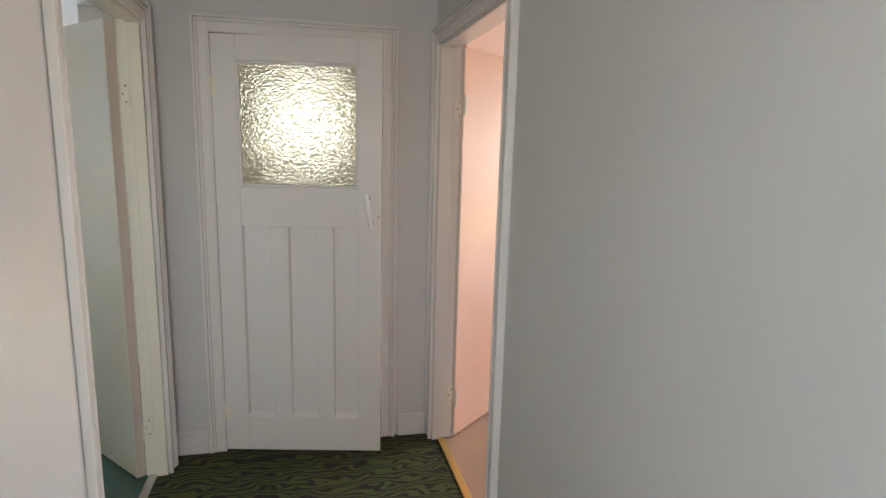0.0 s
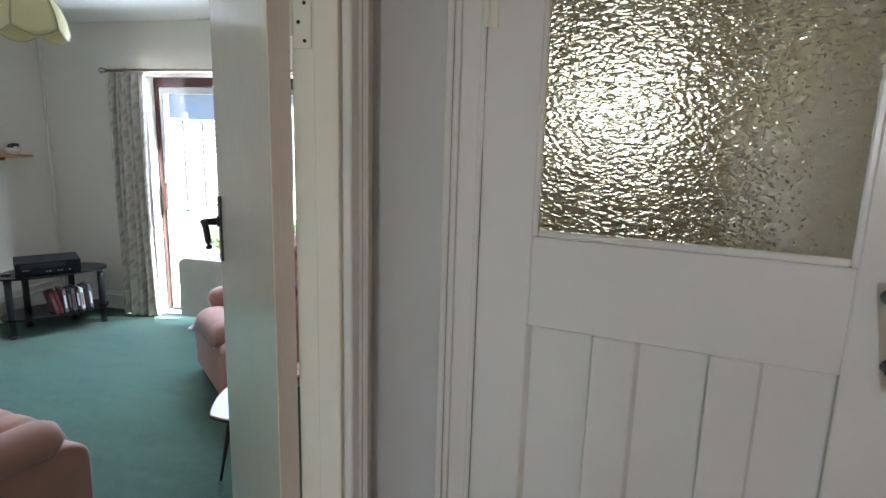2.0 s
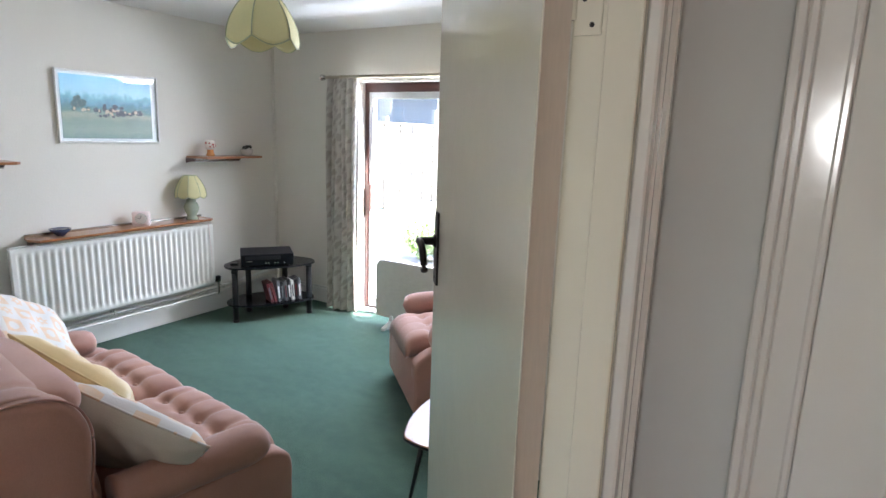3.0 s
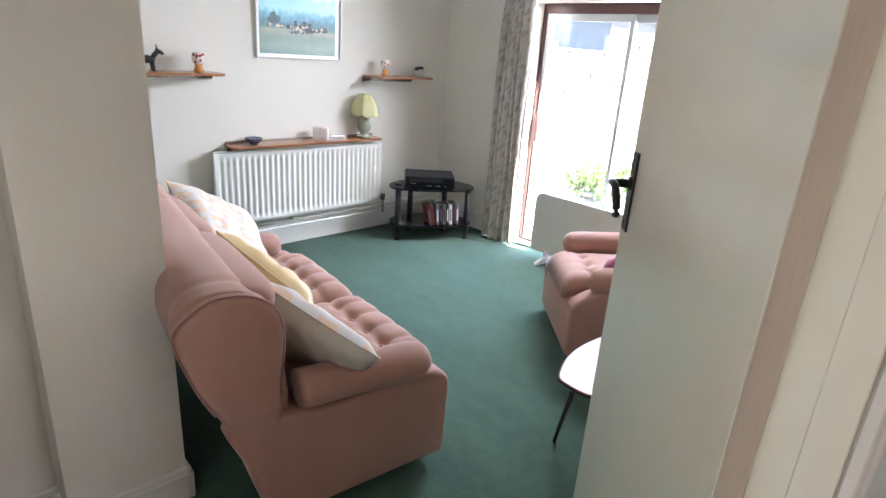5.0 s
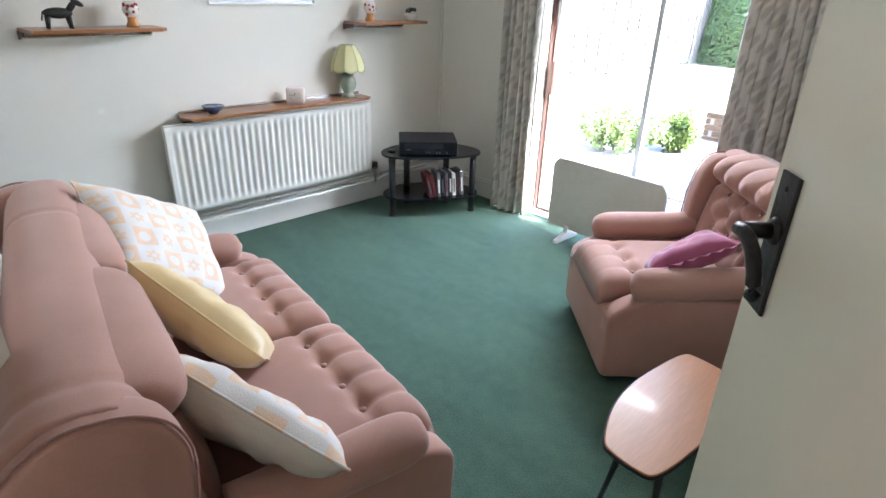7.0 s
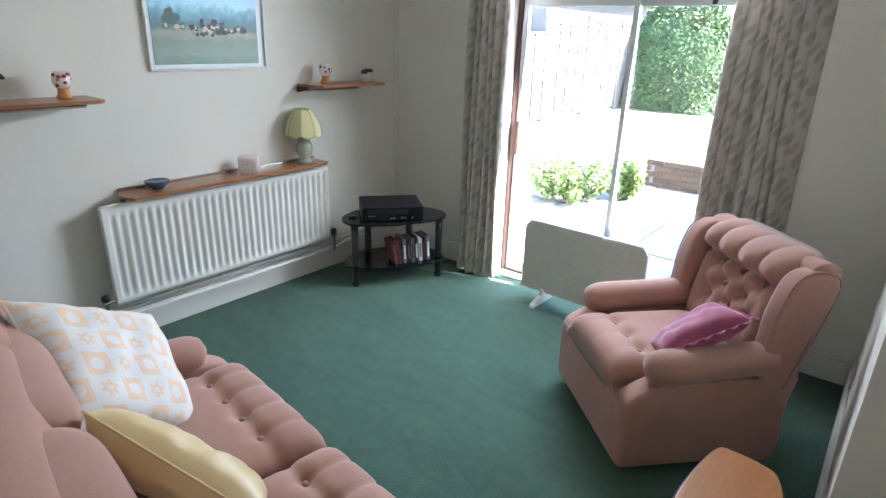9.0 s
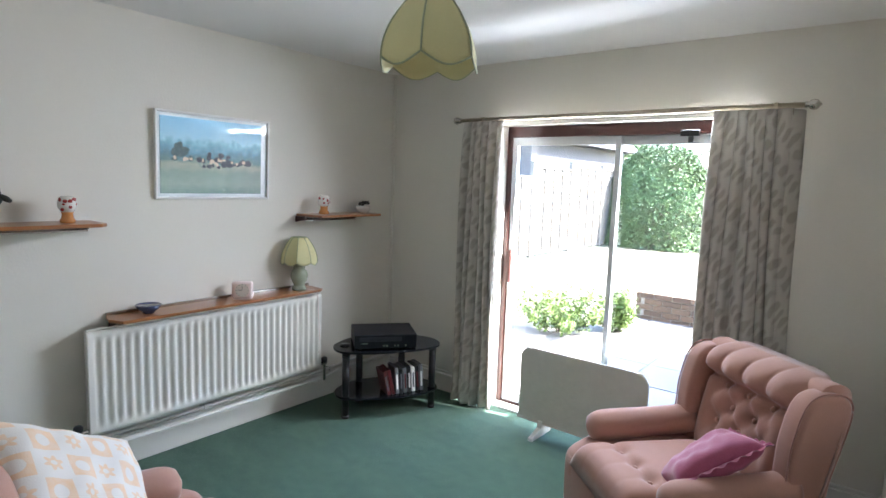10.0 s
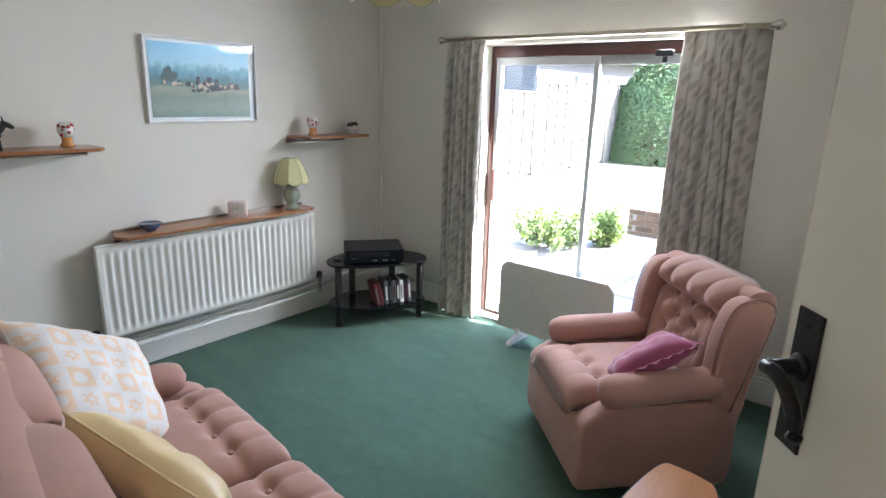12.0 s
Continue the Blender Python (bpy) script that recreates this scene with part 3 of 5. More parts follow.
def architrave(name, side, a0, a1, head, label, mat, w=0.075):
    """Moulded trim round an opening, on the wall face: side = ('x' or 'y', place, outward sign)."""
    axis, at, s = side
    bm = bmesh.new()
    def bar(p0, p1, z0, z1, t0, t1):
        lo, hi = at + s * t0, at + s * t1
        add_box(bm, (lo, p0, z0) if axis == "x" else (p0, lo, z0), (hi, p1, z1) if axis == "x" else (p1, hi, z1), 0.003, 1)
    for e, d in ((a0, -1), (a1, 1)):
        bar(e, e + d * w * 0.62, 0, head + w * 0.62, 0, 0.016)
        bar(e + d * w * 0.62, e + d * w * 0.80, 0, head + w * 0.80, 0, 0.020)
        bar(e + d * w * 0.80, e + d * w, 0, head + w, 0, 0.028)
        bar(e - d * 0.0025, e + d * w * 0.12, 0, head + w * 0.12, 0.001, 0.020)
    bar(a0, a1, head, head + w * 0.62, 0, 0.016)
    bar(a0 - w * 0.62, a1 + w * 0.62, head + w * 0.62, head + w * 0.80, 0, 0.020)
    bar(a0 - w * 0.80, a1 + w * 0.80, head + w * 0.80, head + w, 0, 0.028)
    return solo(name, bm, mat, Matrix(), label, "door trim", kind="structure")


def lining(name, axis, lo, hi, a0, a1, head, stop, label, mat):
    """The frame inside an opening, with a stop bead: lo..hi across the wall, a0..a1 along it."""
    bm = bmesh.new()
    def put(c0, c1, p0, p1, z0, z1):
        add_box(bm, (c0, p0, z0) if axis == "x" else (p0, c0, z0), (c1, p1, z1) if axis == "x" else (p1, c1, z1), 0.002, 1)
    put(lo, hi, a0 - 0.028, a0, 0, head)
    put(lo, hi, a1, a1 + 0.028, 0, head)
    put(lo, hi, a0 - 0.028, a1 + 0.028, head, head + 0.028)
    put(stop[0], stop[1], a0, a0 + 0.013, 0, head)
    put(stop[0], stop[1], a1 - 0.013, a1, 0, head)
    put(stop[0], stop[1], a0 + 0.013, a1 - 0.013, head - 0.013, head)
    return solo(name, bm, mat, Matrix(), label, "door frame", kind="structure")


architrave("trim_living_door", ("x", HL, 1), LS, LN, HEAD, "white gloss moulded trim round the living room doorway", GLOSS)
architrave("trim_kitchen_door", ("x", HR, -1), RS, RN, HEAD, "white gloss moulded trim round the kitchen doorway", GLOSS)
architrave("trim_glazed_door", ("y", HN, -1), -0.427, 0.337, HEAD, "white gloss moulded trim round the glazed door", GLOSS)
frame_l = lining("frame_living_door", "x", -0.755, HL, LS, LN, HEAD, (-0.707, HL), "cream gloss frame of the living room doorway", CREAM)
frame_k = lining("frame_kitchen_door", "x", HR, HR + 0.115, RS, RN, HEAD, (HR, HR + 0.068), "gloss frame of the kitchen doorway", GLOSS)
frame_g = lining("frame_glazed_door", "y", HN, HN + 0.11, -0.427, 0.337, HEAD, (HN + 0.045, HN + 0.11), "white gloss frame of the glazed door", GLOSS)
solo("threshold_living", box((-0.745, LS, 0.0), (-0.705, LN, 0.007), 0.003), CHROME, Matrix(), "dull metal carpet bar in the doorway", "carpet bar", kind="structure")
solo("threshold_kitchen", box((0.632, RS, 0.0), (0.668, RN, 0.008), 0.003), GOLD, Matrix(), "brass carpet bar in the kitchen doorway", "carpet bar", kind="structure")
solo("trim_ceiling_pipe", rod((WX + 0.012, NY - 0.012, 0.0), (WX + 0.012, NY - 0.012, H), 0.011), WALL, Matrix(), "painted bead up the corner of the room", "trim", kind="structure")


for z in (0.24, 1.70):
    for fr, x0, x1, y in ((frame_k, 0.676, 0.713, RN), (frame_l, -0.752, -0.715, LN)):
        fl = part("hinge_flap", box((x0, y - 0.0035, z - 0.045), (x1, y + 0.001, z + 0.045), 0.001, 1), CREAM, fr, "painted hinge flap")
        for dz in (-0.032, 0.0, 0.032):
            part("screw", rod(((x0 + x1) / 2 + 0.006 * (1 if dz else -1), y - 0.0034, z + dz), ((x0 + x1) / 2 + 0.006 * (1 if dz else -1), y - 0.0045, z + dz), 0.0035, n=8), IRON, fl)


# ---- doors ----
def hinge(parent, z, side):
    bm = bmesh.new()
    add_rod(bm, (0, side * 0.004, z - 0.045), (0, side * 0.004, z + 0.045), 0.0055, n=8)
    add_box(bm, (0.0, side * -0.001, z - 0.045), (0.022, side * 0.002, z + 0.045))
    return part("hinge", bm, CREAM, parent, "painted steel butt hinge")


def lever(parent, x, z, y, s, flip=1):
    """Black plate with shaped ends and a scrolled lever, on the face at y, outward s."""
    w, h = 0.0235, 0.098
    outline = [(x - w, z - h), (x + w, z - h), (x + w, z + h), (x - w, z + h)]
    plate = part("handle_plate", prism(outline, "y", min(y, y + s * 0.006), max(y, y + s * 0.006), 0.002, 2), IRON, parent, "black iron lever handle plate")
    part("boss", rod((x, y + s * 0.005, z + 0.02), (x, y + s * 0.012, z + 0.02), 0.02, 0.016, 16), IRON, plate, "", True)
    bm = bmesh.new()
    add_rod(bm, (x, y + s * 0.008, z + 0.02), (x, y + s * 0.05, z + 0.02), 0.012, 0.010, 12)
    line = [(0.004, 0.02), (-0.012, 0.021), (-0.028, 0.017), (-0.042, 0.008), (-0.053, -0.004), (-0.061, -0.017), (-0.066, -0.030), (-0.067, -0.040), (-0.064, -0.046)]
    t = tube([(x + flip * p, y + s * (0.050 - 0.006 * i / 8), z + q) for i, (p, q) in enumerate(line)], 0.0098, 10)
    me = bpy.data.meshes.new("lever_tmp")
    t.to_mesh(me)
    t.free()
    bm.from_mesh(me)
    bpy.data.meshes.remove(me)
    part("lever", bm, IRON, plate, "scrolled black iron lever", True)
    for dz in (-0.078, 0.078):
        part("screw", rod((x, y + s * 0.005, z + dz), (x, y + s * 0.009, z + dz), 0.005, 0.003, 8), IRON, plate)
    part("keyhole", prism([(x - 0.004, z - 0.052), (x + 0.004, z - 0.052), (x + 0.003, z - 0.03), (x - 0.003, z - 0.03)], "y", min(y + s * 0.006, y + s * 0.0065), max(y + s * 0.006, y + s * 0.0065)), BLACKM, plate)


def flush_door(name, m, w, mat, label, flip):
    """A flush leaf; local x from the hinge, faces at y = 0 and 0.04."""
    d = thing(name, m, label, "door", kind="structure")
    part("leaf", box((-0.004, 0.0, 0.012), (w, 0.04, HEAD - 0.006), 0.002, 1), mat, d)
    for x0, x1 in ((-0.0075, -0.004), (w, w + 0.0025)):
        part("edge_strip", box((x0, 0.001, 0.013), (x1, 0.039, HEAD - 0.007)), EDGEPAINT, d, "bare pinkish edge of the door")
    lever(d, w - 0.045, 1.22, 0.0, -1, flip)
    lever(d, w - 0.045, 1.22, 0.04, 1, flip)
    for z in (0.22, 1.72):
        hinge(d, z, -1)
    return d


flush_door("door_1", pose(-0.757, 3.025, 0, 0, 0, 131.0), 0.772, CREAM, "cream gloss flush door standing wide open", 1)
flush_door("door_2", pose(0.722, 3.11, 0, 0, 0, 41), 0.80, PINKGLOSS, "gloss flush kitchen door standing open", 1)

W3 = 0.758
door3 = thing("door_3", pose(-0.424, 3.185, 0, 0, 0, -12.0), "white gloss panelled door with hammered glass, ajar", "door", kind="structure")
bm = bmesh.new()
YF, YB = 0.0, 0.036
for a, b in (((0, 0.012), (0.112, 1.984)), ((0.648, 0.012), (W3, 1.984)), ((0.112, 1.872), (0.648, 1.984)), ((0.112, 1.135), (0.648, 1.318)), ((0.112, 0.012), (0.648, 0.188)), ((0.243, 0.188), (0.325, 1.135)), ((0.452, 0.188), (0.532, 1.135))):
    add_box(bm, (a[0], YF, a[1]), (b[0], YB, b[1]), 0.0025, 1)
leaf3 = part("leaf", bm, GLOSS, door3, "white gloss rails and stiles")
for x0, x1 in ((0.112, 0.243), (0.325, 0.452), (0.532, 0.648)):
    part("panel", box((x0 - 0.002, YF + 0.018, 0.186), (x1 + 0.002, YB - 0.01, 1.137)), GLOSS, door3)
    bm = bmesh.new()
    add_prism(bm, [(YF + 0.001, 0.188), (YF + 0.019, 0.188), (YF + 0.019, 0.214)], "x", x0, x1)
    part("panel_sill", bm, GLOSS, door3, "sloping sill under a panel")
    bm = bmesh.new()
    add_prism(bm, [(x0, YF + 0.002), (x0 + 0.007, YF + 0.018), (x0, YF + 0.018)], "z", 0.19, 1.134)
    part("panel_moulding", bm, GLOSS, door3, "sloping moulding round a sunk panel")
part("pane", box((0.106, YF + 0.014, 1.312), (0.654, YF + 0.019, 1.878)), HAMMERED, door3, "hammered obscure glass pane").visible_shadow = False
bm = bmesh.new()
for a, b in (((0.108, 1.318), (0.122, 1.872)), ((0.638, 1.318), (0.652, 1.872)), ((0.122, 1.858), (0.638, 1.872)), ((0.122, 1.318), (0.638, 1.332))):
    add_box(bm, (a[0], YF + 0.003, a[1]), (b[0], YF + 0.013, b[1]), 0.003, 1)
part("glazing_bead", bm, GLOSS, door3)
pull = part("pull_handle", prism(smooth_line([(0.682, 1.30), (0.700, 1.295), (0.712, 1.23), (0.722, 1.14), (0.707, 1.135), (0.697, 1.20), (0.686, 1.26)], 4), "y", -0.046, -0.030, 0.005), PULLW, door3, "white painted pull handle", True)
for x, z in ((0.694, 1.278), (0.709, 1.165)):
    part("mount", rod((x, 0.0, z), (x, -0.030, z), 0.012), BLACKM, pull, "small dark mount")
part("keyhole", rod((0.744, 0.001, 1.19), (0.744, -0.002, 1.19), 0.004, n=8), BLACKM, door3)
for z in (0.22, 1.76):
    hinge(door3, z, -1)


# ---- garden door, curtains ----
def garden_door():
    d = thing("window_1", Matrix(), "aluminium sliding garden door in a mahogany frame", "patio door", kind="structure")
    y0, y1 = NY + 0.085, NY + 0.165
    fw = 0.035
    bm = bmesh.new()
    add_box(bm, (WIN0, y0, 0.0), (WIN0 + fw, y1, WINT - 0.03), 0.003, 1)
    add_box(bm, (WIN1 - fw, y0, 0.0), (WIN1, y1, WINT - 0.03), 0.003, 1)
    add_box(bm, (WIN0, y0, WINT - 0.03 - 0.04), (WIN1, y1, WINT), 0.003, 1)
    add_box(bm, (WIN0, y0, -0.02), (WIN1, y1, 0.022), 0.003, 1)
    part("window_frame", bm, MAHOG, d, "dark mahogany outer frame")
    mid = -2.77
    for x0, x1, y in ((WIN0 + fw, mid + 0.02, y0 + 0.012), (mid - 0.02, WIN1 - fw, y0 + 0.045)):
        bm = bmesh.new()
        z0, z1, s = 0.024, WINT - 0.072, 0.032
        for a, b in (((x0, z0), (x0 + s, z1)), ((x1 - s, z0), (x1, z1)), ((x0 + s, z1 - 0.05), (x1 - s, z1)), ((x0 + s, z0), (x1 - s, z0 + 0.07))):
            add_box(bm, (a[0], y, a[1]), (b[0], y + 0.028, b[1]), 0.002, 1)
        f = part("sliding_panel", bm, ALU, d, "white aluminium sliding panel")
        part("pane", box((x0 + s - 0.004, y + 0.011, z0 + 0.066), (x1 - s + 0.004, y + 0.016, z1 - 0.046)), PANE, f).visible_shadow = False
    part("door_pull", box((WIN0 + fw + 0.006, y0 - 0.012, 0.86), (WIN0 + fw + 0.03, y0 + 0.012, 1.08), 0.004), MAHOG, d, "brown pull handle")
    bm = box((-2.41, y0 - 0.02, WINT - 0.085), (-2.31, y0, WINT - 0.05), 0.004)
    add_box(bm, (-2.365, y0 - 0.024, WINT - 0.12), (-2.34, y0 - 0.004, WINT - 0.085), 0.004)
    part("catch", bm, BLACKM, d, "black security catch")
    bm = bmesh.new()
    add_box(bm, (WIN0 + 0.001, NY - 0.012, -0.005), (WIN1 - 0.001, y0 - 0.001, 0.012), 0.003, 1)
    part("sill", bm, ALU, d, "pale metal door sill")


garden_door()


def curtain(name, x0, x1, xb0, xb1, folds, seed, outer, label, z0=0.015, z1=1.922):
    rnd = random.Random(seed)
    ph = [rnd.uniform(-1.3, 1.3) for _ in range(folds * 2 + 2)]
    am = [rnd.uniform(0.55, 1.5) for _ in range(folds * 2 + 2)]
    def sheet(off):
        def f(u, v):
            k = u * folds
            i = int(min(k * 2, folds * 2))
            fr = k * 2 - i
            amp = (am[i] * (1 - fr) + am[min(i + 1, folds * 2 + 1)] * fr)
            phase = (ph[i] * (1 - fr) + ph[min(i + 1, folds * 2 + 1)] * fr) * (0.3 + 0.7 * (1 - v))
            pinch = 1 - 0.55 * max(0.0, (v - 0.93) / 0.07)
            w = math.sin(2 * math.pi * k + phase)
            y = min(1.0, 6.0 / folds) * (0.026 + 0.014 * (1 - v)) * amp * pinch * (w + 0.28 * math.sin(2 * w + phase * 3))
            back = max(0.0, 1 - abs(u - outer) / 0.09)
            y = y * (1 - back) + 0.10 * back ** 1.5
            s = v ** 0.75
            x = (xb0 * (1 - s) + x0 * s) * (1 - u) + (xb1 * (1 - s) + x1 * s) * u + 0.012 * math.cos(2 * math.pi * k + phase) * amp + 0.01 * math.sin(5 * v + 9 * u)
            return (x, y + off + 0.01 * math.sin(3.0 * v + 2), z0 + (z1 - z0) * v)
        return f
    c = thing(name, pose(0, 5.885, 0), label, "curtain", "curtains at the garden door")
    part("cloth", surface(sheet(0), folds * 14, 26, sheet(-0.003)), CURTAIN, c, "", True)
    for i in range(folds):
        x = x0 + (x1 - x0) * (i + 0.5) / folds
        part("hook", rod((x, 0.0, z1 - 0.03), (x, 0.0, z1 + 0.03), 0.002, n=6), CHROME, c)
    return c


curtain("curtain", -3.745, -3.45, -3.79, -3.46, 6, 5, 0.0, "beige leaf-printed curtain drawn to the side in close folds")
curtain("curtain", -2.20, -1.835, -2.255, -1.755, 8, 9, 1.0, "beige leaf-printed curtain hanging behind the armchair")

pole = thing("curtain_pole", Matrix(), "brushed metal curtain pole with ball finials", "curtain pole")
part("pole", rod((-3.77, 5.885, 1.935), (-1.815, 5.885, 1.935), 0.0125, n=14), BRASS, pole, "", True)
for x, s in ((-3.77, -1), (-1.815, 1)):
    q = Vector((s, 0, 0)).to_track_quat("Z", "Y").to_matrix()
    part("finial", lathe([(0.013, 0), (0.017, 0.006), (0.011, 0.012), (0.020, 0.022), (0.025, 0.036), (0.021, 0.05), (0.009, 0.06), (0.004, 0.066)], (x, 5.885, 1.935), 14, q), CHROME, pole, "ball finial", True)
for x in (-3.60, -1.93):
    bm = rod((x, 5.885, 1.935), (x, NY, 1.935), 0.007)
    add_rod(bm, (x, NY - 0.012, 1.935), (x, NY, 1.935), 0.022, n=14)
    add_rod(bm, (x - 0.008, 5.885, 1.935), (x + 0.008, 5.885, 1.935), 0.017, n=14)
    part("bracket", bm, BRASS, pole)


# ---- upholstery ----
def bulge(t, k=4):
    """1 in the middle, 0 at the ends, with a full round edge."""
    return max(0.0, 1 - abs(2 * t - 1) ** k) ** 0.5


def seat_cushion(parent, x0, x1, yb, yf, z0, h, cols, label, ch=1.0):
    """Seat with a buttoned row near the front and channels that run over the front edge."""
    vb = 0.71
    def top(u, v):
        e = bulge(u, 8) * bulge(v, 12)
        z = h * e
        cell = (u * cols) % 1.0
        crease = math.exp(-((min(cell, 1 - cell)) / 0.09) ** 2)
        fr = min(1.0, max(0.0, (v - vb) / 0.05))
        z -= 0.010 * ch * crease * fr * (0.3 + 0.7 * bulge(u, 20))
        row = math.exp(-((v - vb) / 0.035) ** 2)
        z -= 0.010 * row
        for c in range(1, cols):
            d2 = ((u - c / cols) * (x1 - x0)) ** 2 + ((v - vb) * (yf - yb)) ** 2
            z -= 0.020 * math.exp(-d2 / 0.0009)
        z += 0.005 * ch * fr * abs(math.sin(math.pi * u * cols)) ** 0.6
        roll = max(0.0, (v - 0.86) / 0.14)
        y = yb + (yf - yb) * v + 0.005 * ch * abs(math.sin(math.pi * u * cols)) ** 0.7 * roll
        return (x0 + (x1 - x0) * u, y, z0 + z - 0.022 * roll ** 2)
    def under(u, v):
        return (x0 + 0.01 + (x1 - x0 - 0.02) * u, yb + (yf - yb - 0.01) * v, z0 - 0.07 * bulge(v, 8) * bulge(u, 8))
    c = part("seat_cushion", surface(top, 56, 40, under), VELOUR, parent, label, True)
    for k in range(1, cols):
        u = k / cols
        p = top(u, vb)
        part("button", lathe([(0.004, -0.004), (0.011, 0.0), (0.010, 0.004), (0.005, 0.007)], (p[0], p[1], p[2] + 0.004), 10), VELOUR, c, "", True)
    return c


def back_cushion(parent, x0, x1, zb, zt, yb, yt, cols, label, plain=False):
    """Leaning back with a diamond of buttons and a channelled head roll."""
    w, hgt = x1 - x0, zt - zb
    lean = Vector((0, yt - yb, hgt)).normalized()
    nrm = Vector((0, lean.z, -lean.y))
    pts = []
    for r, v in enumerate(() if plain else (0.30, 0.46, 0.62)):
        k = cols if r % 2 == 0 else cols - 1
        for i in range(1, k):
            off = 0 if r % 2 == 0 else 0.5
            pts.append(((i + off) / cols, v))
    def front(u, v):
        v0, v = v, v * (1 - 0.10 * (1 - bulge(u, 8)))
        e = bulge(u, 7) * bulge(0.5 + v0 / 2, 8)
        d = 0.075 * e + 0.03 * bulge(v, 3)
        head = min(1.0, max(0.0, (v - 0.66) / 0.07))
        scal = 1.0 if plain else abs(math.sin(math.pi * u * cols)) ** 0.55
        d += head * (0.055 * math.sin(math.pi * min(1.0, (v - 0.60) / 0.42)) * (0.65 + 0.35 * scal) + 0.012 * (scal - 1))
        crease = math.exp(-((v - 0.66) / 0.03) ** 2)
        d -= 0.03 * crease * (0.4 + 0.6 * scal)
        for pu, pv in pts:
            du, dv = (u - pu) * w, (v - pv) * hgt
            d -= 0.035 * math.exp(-(du * du + dv * dv) / 0.0016)
            d -= 0.008 * math.exp(-((abs(du) - 0.55 * abs(dv)) ** 2) / 0.0003) * math.exp(-(du * du + dv * dv) / 0.008)
        p = Vector((x0 + w * u, yb, zb)) + lean * (math.hypot(hgt, yt - yb) * v) + nrm * d
        top = max(0.0, (v0 - 0.9) / 0.1)
        return tuple(p + Vector((0, -0.05 * top * top, 0)))
    def rear(u, v):
        p = Vector((x0 + 0.01 + (w - 0.02) * u, yb - 0.03, zb)) + lean * (math.hypot(hgt, yt - yb) * v * (0.985 - 0.10 * (1 - bulge(u, 8))))
        return tuple(p)
    c = part("back_cushion", surface(front, 64, 48, rear), VELOUR, parent, label, True)
    for pu, pv in pts:
        p = Vector(front(pu, pv)) + nrm * 0.006
        q = nrm.to_track_quat("Z", "Y").to_matrix()
        part("button", lathe([(0.004, -0.004), (0.012, 0.0), (0.011, 0.004), (0.005, 0.008)], p, 10, q), VELOUR, c, "", True)
    return c


